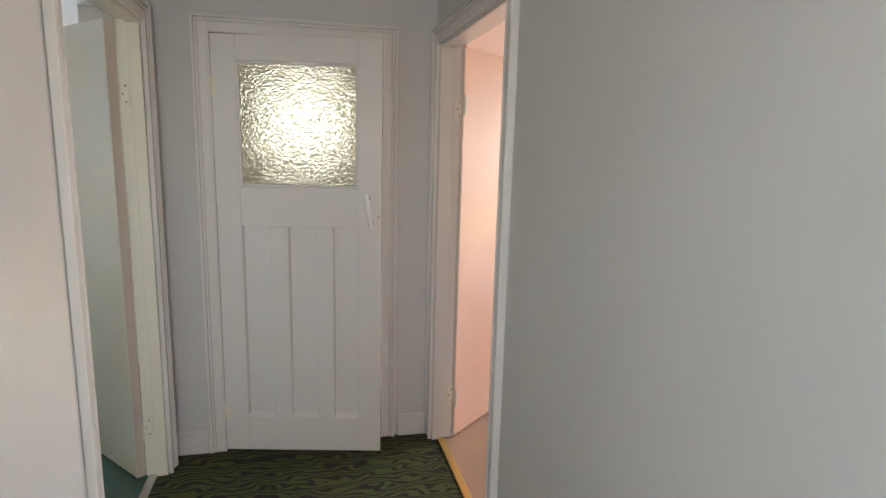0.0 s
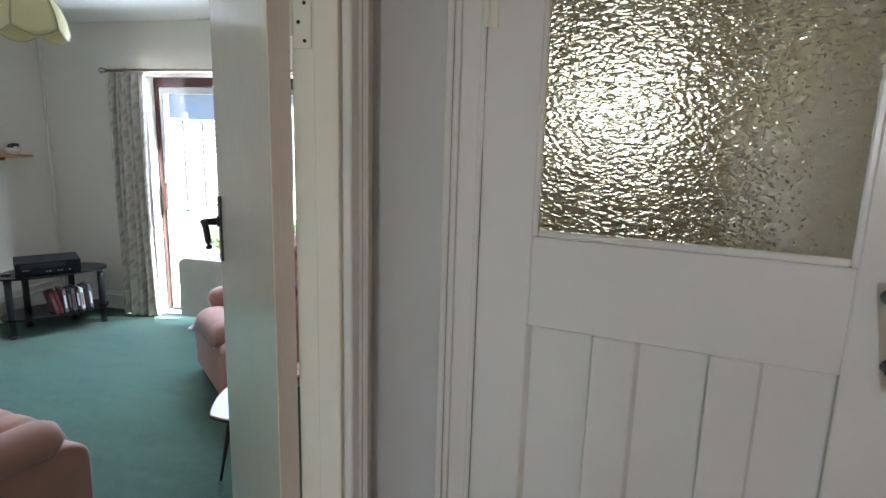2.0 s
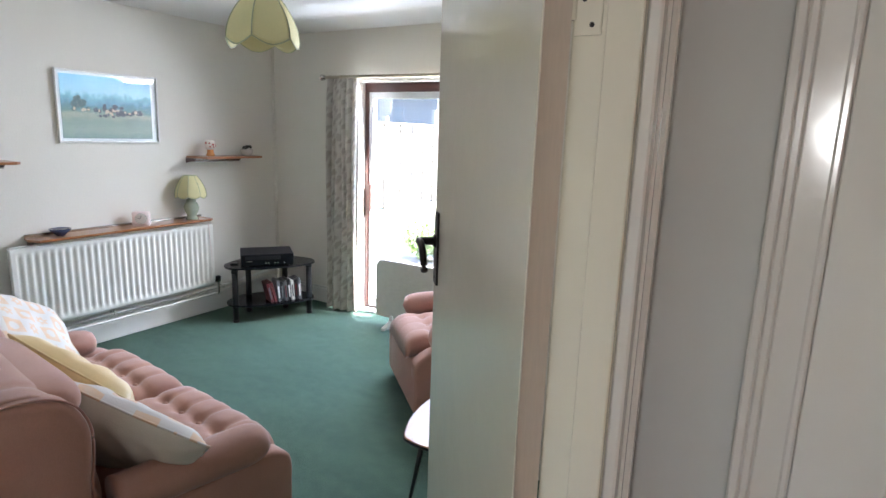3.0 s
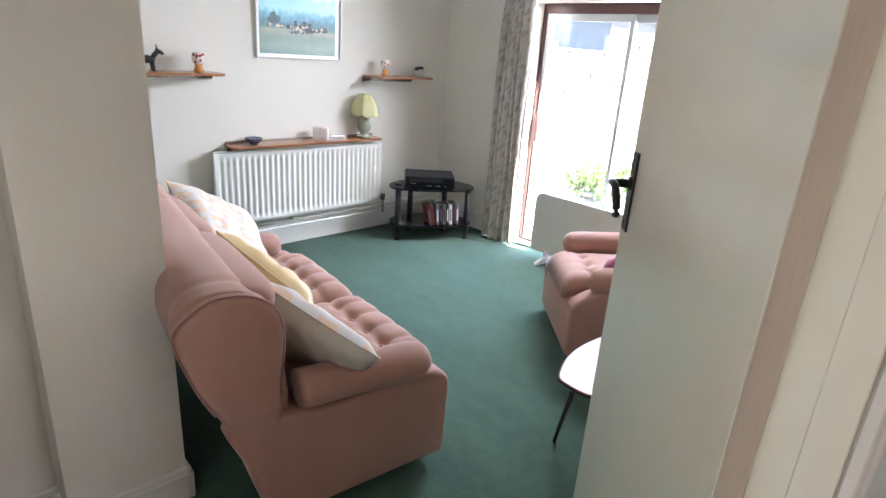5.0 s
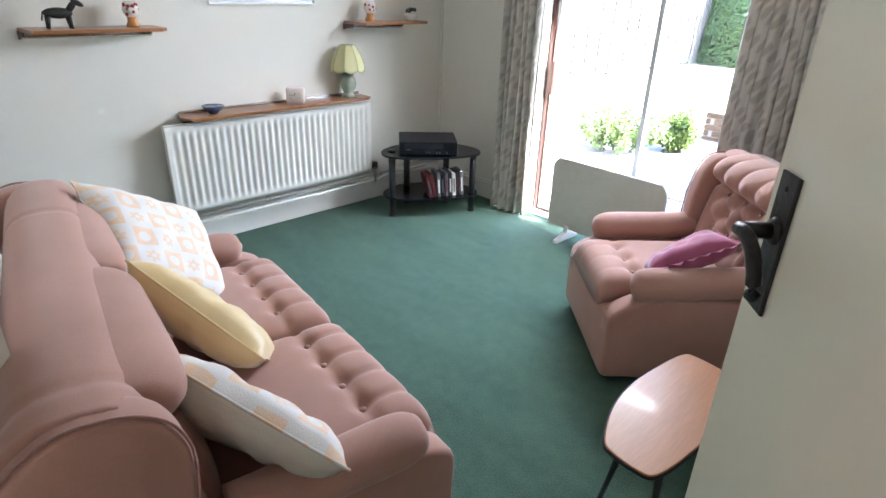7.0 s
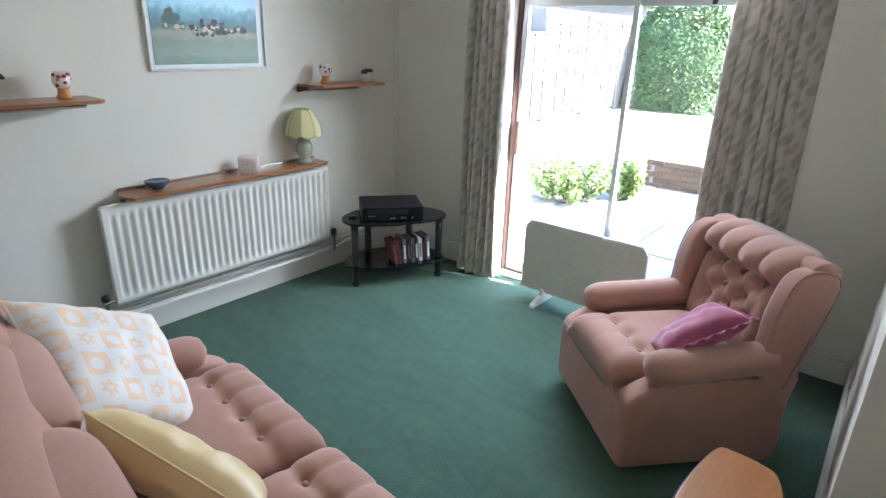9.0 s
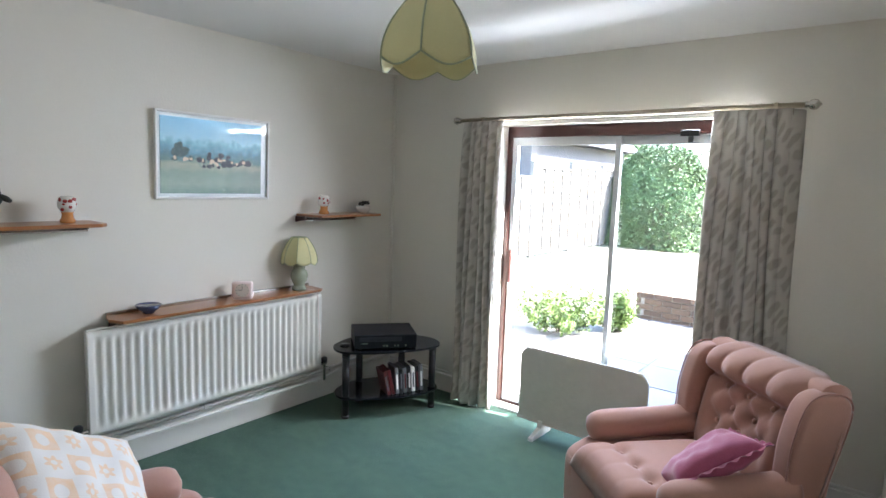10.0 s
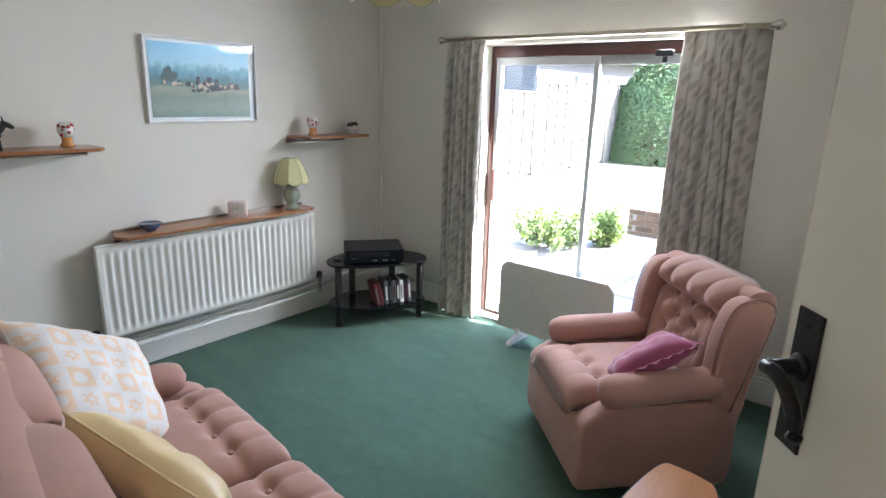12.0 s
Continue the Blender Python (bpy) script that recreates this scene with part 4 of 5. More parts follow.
def wing_seat(name, m, half, seats, cols, label, category, backcols, plain=False):
    """Wing-backed seat in velour; local y points to the front."""
    s = thing(name, m, label, category)
    arm, inner = 0.125, half - 0.125
    bm = bmesh.new()
    add_box(bm, (-half + 0.05, -0.33, 0.055), (half - 0.05, 0.285, 0.30), 0.02, 3)
    part("base", bm, VELOUR, s, "", True)
    part("front_rail", box((-half + 0.02, 0.245, 0.05), (half - 0.02, 0.305, 0.345), 0.022, 3), VELOUR, s, "", True)
    front = [(0.22, 0.05), (0.283, 0.052), (0.30, 0.07), (0.303, 0.13), (0.305, 0.25)]
    front += [(0.305, 0.36), (0.27, 0.405), (0.19, 0.43)] if plain else [(0.302, 0.325), (0.275, 0.365), (0.20, 0.405), (0.12, 0.425)]
    side = [(-0.36, 0.05), (-0.2, 0.05)] + front + [ (0.0, 0.43), (-0.2, 0.42), (-0.485, 0.44) if plain else (-0.375, 0.44), (-0.45, 0.30) if plain else (-0.365, 0.30)]
    if plain:
        wing = [(-0.36, 0.37), (-0.335, 0.43), (-0.338, 0.55), (-0.328, 0.65), (-0.326, 0.732), (-0.35, 0.80), (-0.391, 0.84), (-0.448, 0.858), (-0.514, 0.858), (-0.574, 0.827), (-0.618, 0.775), (-0.595, 0.671), (-0.545, 0.54), (-0.44, 0.37)]
    else:
        wing = [(-0.31, 0.36), (-0.228, 0.40), (-0.219, 0.495), (-0.222, 0.60), (-0.23, 0.68), (-0.263, 0.794), (-0.317, 0.842), (-0.404, 0.841), (-0.446, 0.80), (-0.437, 0.715), (-0.388, 0.542), (-0.34, 0.38)]
    for sgn in (-1, 1):
        xo, xi = sgn * half, sgn * inner
        lo, hi = min(xo, xi), max(xo, xi)
        part("side_panel", prism(smooth_line(side, 3), "x", lo + 0.012, hi - 0.012, 0.018), VELOUR, s, "", True)
        part("wing", prism(smooth_line(wing, 5), "x", min(sgn * (half - 0.105), sgn * (half - 0.010)), max(sgn * (half - 0.105), sgn * (half - 0.010)), 0.024, 4), VELOUR, s, "", True)
        edge = smooth_line([(p - 0.002 if p < -0.35 else p + 0.002, q + 0.002) for p, q in wing], 5)
        xw = sgn * (half - 0.022)
        pipe = tube([(xw, p, q) for p, q in edge if q > 0.47], 0.0035, 6)
        part("piping", pipe, PIPING, s, "", True)
        def arm_fn(u, v, sg=sgn, c=(xo + xi) / 2):
            y = -0.27 + 0.50 * v
            a = 2 * math.pi * u
            sw = 0.066 + 0.016 * v ** 2
            hh = 0.064 + 0.014 * v ** 3
            endr = bulge(0.5 + v / 2, 12) if v > 0.5 else 1.0
            zc = 0.475 + 0.015 * (1 - v) - 0.01 * v
            return (c + sg * 0.004 + sw * endr * math.cos(a), y, zc + hh * endr * math.sin(a))
        bm = surface(arm_fn, 28, 24)
        bmesh.ops.remove_doubles(bm, verts=bm.verts, dist=0.0005)
        bmesh.ops.holes_fill(bm, edges=[e for e in bm.edges if e.is_boundary])
        bmesh.ops.recalc_face_normals(bm, faces=bm.faces)
        part("arm", bm, VELOUR, s, "", True)
    part("outer_back", prism([(-0.36, 0.06), (-0.30, 0.06), (-0.30, 0.5), (-0.39, 0.78), (-0.43, 0.83), (-0.48, 0.80)], "x", -half + 0.05, half - 0.05, 0.02), VELOUR, s, "", True)
    def roll(u, v):
        a = 2 * math.pi * v
        ca, sa = math.cos(a), math.sin(a)
        ca, sa = math.copysign(abs(ca) ** 0.8, ca), math.copysign(abs(sa) ** 0.8, sa)
        x = -half + 0.05 + (2 * half - 0.10) * u
        if plain:
            seam = 1 - 0.045 * math.exp(-((u - 0.24) / 0.008) ** 2) - 0.05 * math.exp(-((u - 0.93) / 0.012) ** 2)
            return (x, -0.43 - 0.06 * u + (0.112 + 0.012 * u) * ca * seam, 0.755 - 0.008 * u + 0.118 * sa * seam * (1 + 0.015 * math.sin(9 * u)))
        return (x, -0.405 + 0.064 * ca, 0.812 + 0.058 * sa)
    bm = surface(roll, 96, 20)
    bmesh.ops.remove_doubles(bm, verts=bm.verts, dist=0.0005)
    bmesh.ops.holes_fill(bm, edges=[e for e in bm.edges if e.is_boundary])
    bmesh.ops.recalc_face_normals(bm, faces=bm.faces)
    part("top_roll", bm, VELOUR, s, "", True)
    n = seats
    for i in range(n):
        a = -inner + 2 * inner * i / n + 0.004
        b = -inner + 2 * inner * (i + 1) / n - 0.004
        seat_cushion(s, a, b, -0.27, 0.328, 0.355, 0.10, cols, "buttoned seat cushion", 1.0 if plain else 0.12)
        wide = 0.0 if plain else 0.028
        back_cushion(s, a - wide, b + wide, 0.40, 0.84 if plain else 0.875, -0.33 if plain else -0.315, -0.45 if plain else -0.425, backcols, "plump back cushion" if plain else "deep-buttoned back cushion", plain)
    for x in (-half + 0.1, half - 0.1):
        for y in (-0.28, 0.23):
            part("foot", rod((x, y, 0.0), (x, y, 0.056), 0.016, 0.022), BLACKM, s, "small black foot", True)
    return s


wing_seat("sofa", pose(-2.64, 3.384, 0, 0, 0, -6.9), 0.75, 2, 5, "dusty rose velour two-seat sofa with buttoned cushions", "sofa", 4, True)
wing_seat("armchair", pose(-2.05, 5.05, 0, 0, 0, 137), 0.365, 1, 4, "dusty rose velour wing armchair with buttoned back", "armchair", 4)


def pillow(name, m, w, h, t, mat, back, label, frill=0.0, rim=None):
    c = thing(name, m, label, "cushion", "loose cushions")
    rnd = random.Random(len(label))
    ph = [rnd.uniform(0, 6) for _ in range(6)]
    soft = 0.55 if frill else 1.0
    def face(s):
        def f(u, v):
            a, b = 2 * u - 1, 2 * v - 1
            e = max(0.0, (1 - a ** 4)) ** 0.55 * max(0.0, (1 - b ** 4)) ** 0.55
            px = 0.5 * w * a * (1 - 0.075 * (1 - b * b) ** 1 * abs(a) ** 3)
            py = 0.5 * h * b * (1 - 0.075 * (1 - a * a) ** 1 * abs(b) ** 3)
            wr = 0.006 * math.sin(7 * a + 3 * b + ph[0]) * math.sin(5 * b - 4 * a + ph[1]) + 0.003 * math.sin(15 * a - 9 * b + ph[2])
            return (px, py, s * (t * 0.5 * e + soft * wr * e) + 0.02 * a * b)
        return f
    bm = surface(face(1), 30, 30)
    bm2 = surface(face(-1), 30, 30)
    part("front", bm, mat, c, "", True)
    part("back", bm2, back, c, "", True)
    if frill:
        pts = []
        k = 72
        bm = bmesh.new()
        ring0, ring1 = [], []
        for i in range(k * 3):
            q = 4 * i / (k * 3)
            sd, f = int(q), q % 1.0
            a, b = ((2 * f - 1, -1), (1, 2 * f - 1), (1 - 2 * f, 1), (-1, 1 - 2 * f))[sd]
            p = Vector(face(1)((a + 1) / 2, (b + 1) / 2))
            o = Vector((a * w, b * h, 0)).normalized() * frill
            ring0.append(bm.verts.new(p * 0.985))
            ring1.append(bm.verts.new(p + o + Vector((0, 0, 0.005 * math.sin(i * 0.9)))))
        for i in range(k * 3):
            j = (i + 1) % (k * 3)
            bm.faces.new((ring0[i], ring0[j], ring1[j], ring1[i]))
        part("frill", bm, rim or mat, c, "ruffled edge", True)
    else:
        pts = [face(1)(*uv) for uv in [(i / 20, 0) for i in range(20)] + [(1, i / 20) for i in range(20)] + [(1 - i / 20, 1) for i in range(20)] + [(0, 1 - i / 20) for i in range(21)]]
        part("piping", tube(pts, 0.004, 6), rim or mat, c, "", True)
    return c


def axes(at, x, n):
    """A pose from a place, the way along the width and the way that the front faces."""
    x = Vector(x).normalized()
    z = (Vector(n) - x * Vector(n).dot(x)).normalized()
    m = Matrix((x, z.cross(x), z)).transposed().to_4x4()
    m.translation = at
    return m


pillow("cushion", axes((-3.11, 3.31, 0.64), (-0.25, 0.80, -0.53), (0.47, 0.59, 0.66)), 0.50, 0.47, 0.15, CHECKF, CREAMF, "white cotton cushion with an orange flower check")
pillow("cushion", axes((-2.63, 3.265, 0.565), (0.75, 0.49, -0.44), (-0.18, 0.79, 0.58)), 0.47, 0.36, 0.15, YELLOWF, YELLOWF, "gold satin cushion leaning on the sofa")
pillow("cushion", axes((-2.13, 3.165, 0.565), (0.73, 0.56, -0.40), (-0.62, 0.40, 0.68)), 0.48, 0.40, 0.13, CHECKF, CREAMF, "cream cushion with an orange printed front")
pillow("cushion", axes((-1.90, 4.95, 0.54), (0.58, 0.64, 0.46), (-0.62, -0.1, 0.78)), 0.35, 0.25, 0.12, MAGENTA, MAGENTA, "small magenta cushion with a ruffled edge", 0.022)


# ---- radiator wall ----
def radiator():
    y0, y1, z0, z1 = 3.80, 5.21, 0.245, 0.765
    r = thing("radiator", pose(WX, 0, 0), "long white pressed-steel panel radiator on the wall", "radiator")
    flutes = 32
    def front(u, v):
        y = y0 + (y1 - y0) * u
        edge = min(u, 1 - u) * (y1 - y0)
        top = min(v, 1 - v) * (z1 - z0)
        k = (max(0.0, min(1.0, (edge - 0.018) / 0.008))) * max(0.0, min(1.0, (top - 0.035) / 0.03))
        c = 0.5 + 0.5 * math.cos(2 * math.pi * u * flutes)
        c = c * c * (3 - 2 * c)
        rd = 0.012 * max(0.0, 1 - top / 0.012) ** 2
        return (0.118 - 0.013 * k * c - rd, y, z0 + (z1 - z0) * v)
    def rear(u, v):
        return (0.085, y0 + (y1 - y0) * u, z0 + (z1 - z0) * v)
    part("panel", surface(front, flutes * 8, 30, rear), RADW, r, "", True)
    part("top_seam", box((0.095, y0, z1 - 0.002), (0.112, y1, z1 + 0.008), 0.003, 1), RADW, r)
    for y in (3.98, 5.03):
        bm = box((0.0, y - 0.02, 0.30), (0.006, y + 0.02, 0.72))
        add_box(bm, (0.0, y - 0.012, 0.66), (0.085, y + 0.012, 0.69))
        add_box(bm, (0.0, y - 0.012, 0.32), (0.085, y + 0.012, 0.35))
        part("bracket", bm, RADW, r)
    for y, s, head in ((y0, -1, BLACKM), (y1, 1, BLACKM)):
        bm = rod((0.10, y, z0 + 0.03), (0.10, y + s * 0.05, z0 + 0.03), 0.011)
        add_rod(bm, (0.10, y + s * 0.045, z0 - 0.09), (0.10, y + s * 0.045, z0 + 0.045), 0.010)
        add_rod(bm, (0.10, y + s * 0.03, z0 + 0.03), (0.10, y + s * 0.058, z0 + 0.03), 0.016, n=6)
        v = part("valve", bm, CHROME, r, "chrome radiator valve")
        part("valve_knob", lathe([(0.014, 0), (0.021, 0.006), (0.021, 0.028), (0.014, 0.036)], (0.10, y + s * 0.045, z0 + 0.035), 14), head, v, "round valve knob", True)


radiator()
pipes = thing("heating_pipes", pose(WX, 0, 0), "painted heating pipes clipped along the skirting", "pipe")
part("pipe", tube([(0.10, 3.755, 0.155), (0.095, 3.80, 0.166), (0.095, 4.6, 0.168), (0.098, 5.22, 0.17)], 0.010), PIPEP, pipes)
part("pipe", tube([(0.045, 3.70, 0.198), (0.045, 4.6, 0.198), (0.045, 5.30, 0.20), (0.045, 5.75, 0.235), (0.045, 5.96, 0.24)], 0.011), PIPEP, pipes, "", True)
part("pipe", tube([(0.10, 5.255, 0.16), (0.10, 5.27, 0.175), (0.07, 5.40, 0.182), (0.05, 5.90, 0.19)], 0.010), PIPEP, pipes, "", True)
for y in (4.42, 5.35):
    part("clip", box((0.0, y - 0.008, 0.186), (0.06, y + 0.008, 0.215), 0.002, 1), PIPEP, pipes)
part("pipe", rod((0.045, 4.42, 0.2), (0.045, 4.42, 0.25), 0.006), PIPEP, pipes)


def wall_shelf(name, y0, y1, z, depth, m_label, rail):
    """A teak board on a grey metal rail; local x out of the wall."""
    s = thing(name, pose(WX, 0, 0), m_label, "wall shelf", "teak wall shelves")
    bm = prism([(0.004, y0), (depth, y0 + 0.015), (depth, y1 - 0.03), (depth - 0.03, y1), (0.004, y1)], "z", z - 0.016, z, 0.002, 1)
    part("board", bm, TEAK, s)
    bm = box((0.0, rail[0], z - 0.045), (0.012, rail[1], z - 0.017))
    add_box(bm, (0.012, rail[0], z - 0.045), (0.10, rail[1], z - 0.038))
    part("rail", bm, CHROME, s, "dull grey metal shelf rail")
    for y in (rail[0], rail[1] - 0.004):
        part("rail_end", prism([(0.0, z - 0.055), (0.0, z - 0.017), (0.11, z - 0.017), (0.11, z - 0.034)], "y", y - 0.004, y + 0.004), MAHOG, s)
    return s


wall_shelf("wall_shelf", 3.27, 3.87, 1.285, 0.24, "teak wall shelf with a donkey figure and an ornament", (3.27, 3.83))
wall_shelf("wall_shelf", 5.09, 5.66, 1.29, 0.24, "teak wall shelf in the corner holding two ornaments", (5.09, 5.52))
rs = thing("radiator_shelf", pose(WX, 0, 0), "long teak shelf above the radiator", "wall shelf", "teak wall shelves")
part("board", prism([(0.002, 3.93), (0.10, 3.905), (0.18, 3.94), (0.18, 5.15), (0.15, 5.19), (0.002, 5.19)], "z", 0.790, 0.806, 0.002, 1), TEAK, rs)
part("backing_strip", box((0.001, 3.93, 0.806), (0.012, 5.19, 0.822), 0.002, 1), CHROME, rs, "grey metal strip against the wall")
for y in (3.95, 4.55, 5.10):
    part("bracket", prism([(0.0, 0.74), (0.0, 0.789), (0.10, 0.789)], "y", y - 0.006, y + 0.006), MAHOG, rs)


def picture():
    y0, y1, z0, z1 = 4.185, 4.872, 1.385, 1.85
    p = thing("framed_picture", pose(WX, (y0 + y1) / 2, (z0 + z1) / 2, 0, 1.2, 0), "framed pale blue landscape print behind glass", "picture")
    hw, hh = (y1 - y0) / 2, (z1 - z0) / 2
    for a, b in (((-hw, -hh), (-hw + 0.012, hh)), ((hw - 0.012, -hh), (hw, hh)), ((-hw + 0.012, hh - 0.012), (hw - 0.012, hh)), ((-hw + 0.012, -hh), (hw - 0.012, -hh + 0.012))):
        part("frame_bar", box((0.004, a[0], a[1]), (0.024, b[0], b[1]), 0.002, 1), WHITEF, p)
    part("mount", box((0.004, -hw + 0.01, -hh + 0.01), (0.008, hw - 0.01, hh - 0.01)), PAPER, p, "pale grey mount")
    prt = part("print", box((0.008, -hw + 0.03, -hh + 0.03), (0.010, hw - 0.05, hh - 0.03)), LANDSCAPE, p, "landscape print of hills, trees and field")
    rnd = random.Random(3)
    for i in range(84):
        if i < 22:      # the tree at the edge of the field
            y, z = rnd.gauss(-0.205, 0.028), rnd.gauss(0.022, 0.018)
            a, b, ink = rnd.uniform(0.008, 0.018), rnd.uniform(0.006, 0.014), SKETCH_GREEN
        elif i < 68:    # the dark cattle
            y, z = rnd.uniform(-0.11, 0.24), rnd.gauss(-0.025, 0.014)
            a, b, ink = rnd.uniform(0.006, 0.018), rnd.uniform(0.005, 0.013), SKETCH_DARK
        else:           # the pale cattle and patches
            y, z = rnd.uniform(-0.24, 0.02) if i < 78 else rnd.uniform(0.0, 0.24), rnd.gauss(-0.02, 0.009)
            a, b, ink = rnd.uniform(0.004, 0.012), rnd.uniform(0.004, 0.009), SKETCH_PALE
        out = [(y + a * math.cos(t * 0.785) * (1 + 0.4 * rnd.random()), z + b * math.sin(t * 0.785) * (1 + 0.5 * rnd.random())) for t in range(8)]
        part("print_patch", prism(out, "x", 0.010, 0.0103 + 0.00003 * i), ink, prt)
    part("glass", box((0.014, -hw + 0.011, -hh + 0.011), (0.016, hw - 0.011, hh - 0.011)), PICGLASS, p).visible_shadow = False


picture()


def scallop_shade(r0, r1, h, panels, drop, drop_in):
    """Bell shade of panels with scalloped lower edges; returns cloth and trim meshes."""
    def rad(v):
        return r0 + (r1 - r0) * math.sin(v * math.pi / 2) ** 0.85
    def z_at(u, v):
        sc = abs(math.sin(math.pi * u * panels))
        return h * (1 - v) - drop * sc * v ** 3
    def out(k):
        def f(u, v):
            a = 2 * math.pi * u
            flat = math.cos(math.pi / panels) / math.cos(((u * panels) % 1.0 - 0.5) * 2 * math.pi / panels)
            r = rad(v) * (0.45 + 0.55 * flat) - k
            return (r * math.cos(a), r * math.sin(a), z_at(u, v))
        return f
    return surface(out(0), panels * 10, 14, out(0.002)), out(-0.0015), rad, z_at


def shade_trim(parent, fn, panels, r):
    pts = [fn(i / (panels * 10), 1.0) for i in range(panels * 10 + 1)]
    part("scalloped_trim", tube(pts, r, 6), TRIMM, parent, "braided green trim", True)
    for k in range(panels):
        part("seam_braid", tube([fn(k / panels, j / 10) for j in range(11)], r, 6), TRIMM, parent, "", True)


def table_lamp():
    t = thing("table_lamp", pose(WX + 0.095, 5.045, 0.806), "celadon table lamp with a scalloped linen shade", "lamp")
    part("base", lathe([(0.044, 0), (0.047, 0.014), (0.037, 0.024), (0.033, 0.036), (0.049, 0.064), (0.056, 0.093), (0.049, 0.122), (0.033, 0.14), (0.038, 0.148), (0.033, 0.157), (0.02, 0.163), (0.012, 0.205)], n=24), CELADON, t, "glazed celadon pottery base", True)
    cloth, fn, _, _ = scallop_shade(0.046, 0.113, 0.155, 8, 0.016, 0)
    m = pose(0, 0, 0.185)
    sh = part("shade", cloth, LINEN, t, "olive linen shade", True, m)
    shade_trim(sh, fn, 8, 0.0022)
    part("cap_ring", lathe([(0.046, 0.154), (0.047, 0.157), (0.04, 0.158)], n=20), TRIMM, sh, "", True)
    part("bulb_holder", lathe([(0.012, 0.2), (0.014, 0.22), (0.012, 0.245)], n=12), WHITEP, t)
    part("cord", tube([(0.03, 0.03, 0.006), (0.07, 0.06, 0.004), (0.086, 0.08, -0.01), (0.088, 0.085, -0.14), (0.086, 0.10, -0.3), (0.084, 0.095, -0.42)], 0.0022, 6), WHITEP, t, "thin white flex", True)


table_lamp()


def clock():
    c = thing("alarm_clock", pose(WX + 0.10, 4.635, 0.806, 0, 0, 52) @ Matrix.Scale(1.12, 4), "small pinkish white alarm clock", "clock")
    part("case", box((-0.052, -0.025, 0.004), (0.052, 0.025, 0.092), 0.012, 3), WHITEP, c, "", True)
    f = part("dial", rod((0, -0.0255, 0.05), (0, -0.0275, 0.05), 0.034, n=28), PORCELAIN, c, "white round dial")
    bm = bmesh.new()
    for k in range(12):
        a = k * math.pi / 6
        add_rod(bm, (0.028 * math.sin(a), -0.0277, 0.05 + 0.028 * math.cos(a)), (0.032 * math.sin(a), -0.0277, 0.05 + 0.032 * math.cos(a)), 0.0012, n=5)
    part("marks", bm, BLACKM, f)
    bm = rod((0, -0.029, 0.05), (0, -0.029, 0.07), 0.0012, n=5)
    add_rod(bm, (0, -0.029, 0.05), (-0.022, -0.029, 0.052), 0.001, n=5)
    part("pointers", bm, BLACKM, f)
    part("foot", box((-0.045, -0.02, 0.0), (0.045, 0.02, 0.006), 0.002), WHITEP, c)


clock()
bowl = thing("bowl", pose(WX + 0.09, 4.10, 0.806) @ Matrix.Scale(1.18, 4), "small dark blue glazed bowl on the shelf", "bowl")
part("body", lathe([(0.022, 0), (0.024, 0.006), (0.040, 0.018), (0.052, 0.036), (0.049, 0.036), (0.036, 0.02), (0.012, 0.011)], n=24), BLUEG, bowl, "", True)
part("rim", lathe([(0.0515, 0.034), (0.0535, 0.0365), (0.0505, 0.0385), (0.0485, 0.0365)], n=24), BLUEG, bowl, "", True)


def flower_vase(x, y, z, s, label):
    v = thing("ornament", pose(x, y, z) @ Matrix.Scale(s, 4), label, "ornament", "shelf ornaments")
    part("foot", lathe([(0.030, 0), (0.032, 0.01), (0.024, 0.022), (0.022, 0.04), (0.026, 0.048)], n=16), ORANGEG, v, "amber glazed foot", True)
    body = part("body", lathe([(0.026, 0.048), (0.036, 0.068), (0.038, 0.088), (0.034, 0.106), (0.026, 0.116), (0.022, 0.118)], n=18), PORCELAIN, v, "white china body", True)
    rnd = random.Random(int(y * 100))
    bm = bmesh.new()
    for i in range(9):
        a, h = rnd.uniform(-1.6, 1.6), rnd.uniform(0.06, 0.11)
        add_lathe(bm, [(0.003, -0.002), (rnd.uniform(0.006, 0.011), 0.0), (0.003, 0.003)], (0.036 * math.cos(a), 0.036 * math.sin(a), h), 7, Vector((math.cos(a), math.sin(a), 0)).to_track_quat("Z", "Y").to_matrix())
    part("flower", bm, REDG, body, "painted red flowers")


flower_vase(WX + 0.11, 3.745, 1.285, 1.0, "white china ornament with red flowers on an amber foot")
flower_vase(WX + 0.11, 5.23, 1.29, 1.05, "small white china ornament with red flowers")
pot = thing("plant_pot", pose(WX + 0.12, 5.575, 1.29) @ Matrix.Scale(1.25, 4), "small white bowl filled with dark dried flowers", "ornament", "shelf ornaments")
part("bowl", lathe([(0.024, 0), (0.03, 0.006), (0.040, 0.022), (0.040, 0.04), (0.034, 0.041), (0.03, 0.034)], n=18), PORCELAIN, pot, "", True)
bm = bmesh.new()
rnd = random.Random(8)
for i in range(26):
    a, r = rnd.uniform(0, 6.3), 0.03 * rnd.random() ** 0.5
    add_lathe(bm, [(0.002, -0.004), (rnd.uniform(0.006, 0.010), 0.002), (0.003, 0.008)], (r * math.cos(a), r * math.sin(a), 0.045 + 0.016 * rnd.random()), 6, Euler((rnd.random(), rnd.random(), 0)).to_matrix())
part("dried_flowers", bm, BRONZE, pot, "dark dried flowers")


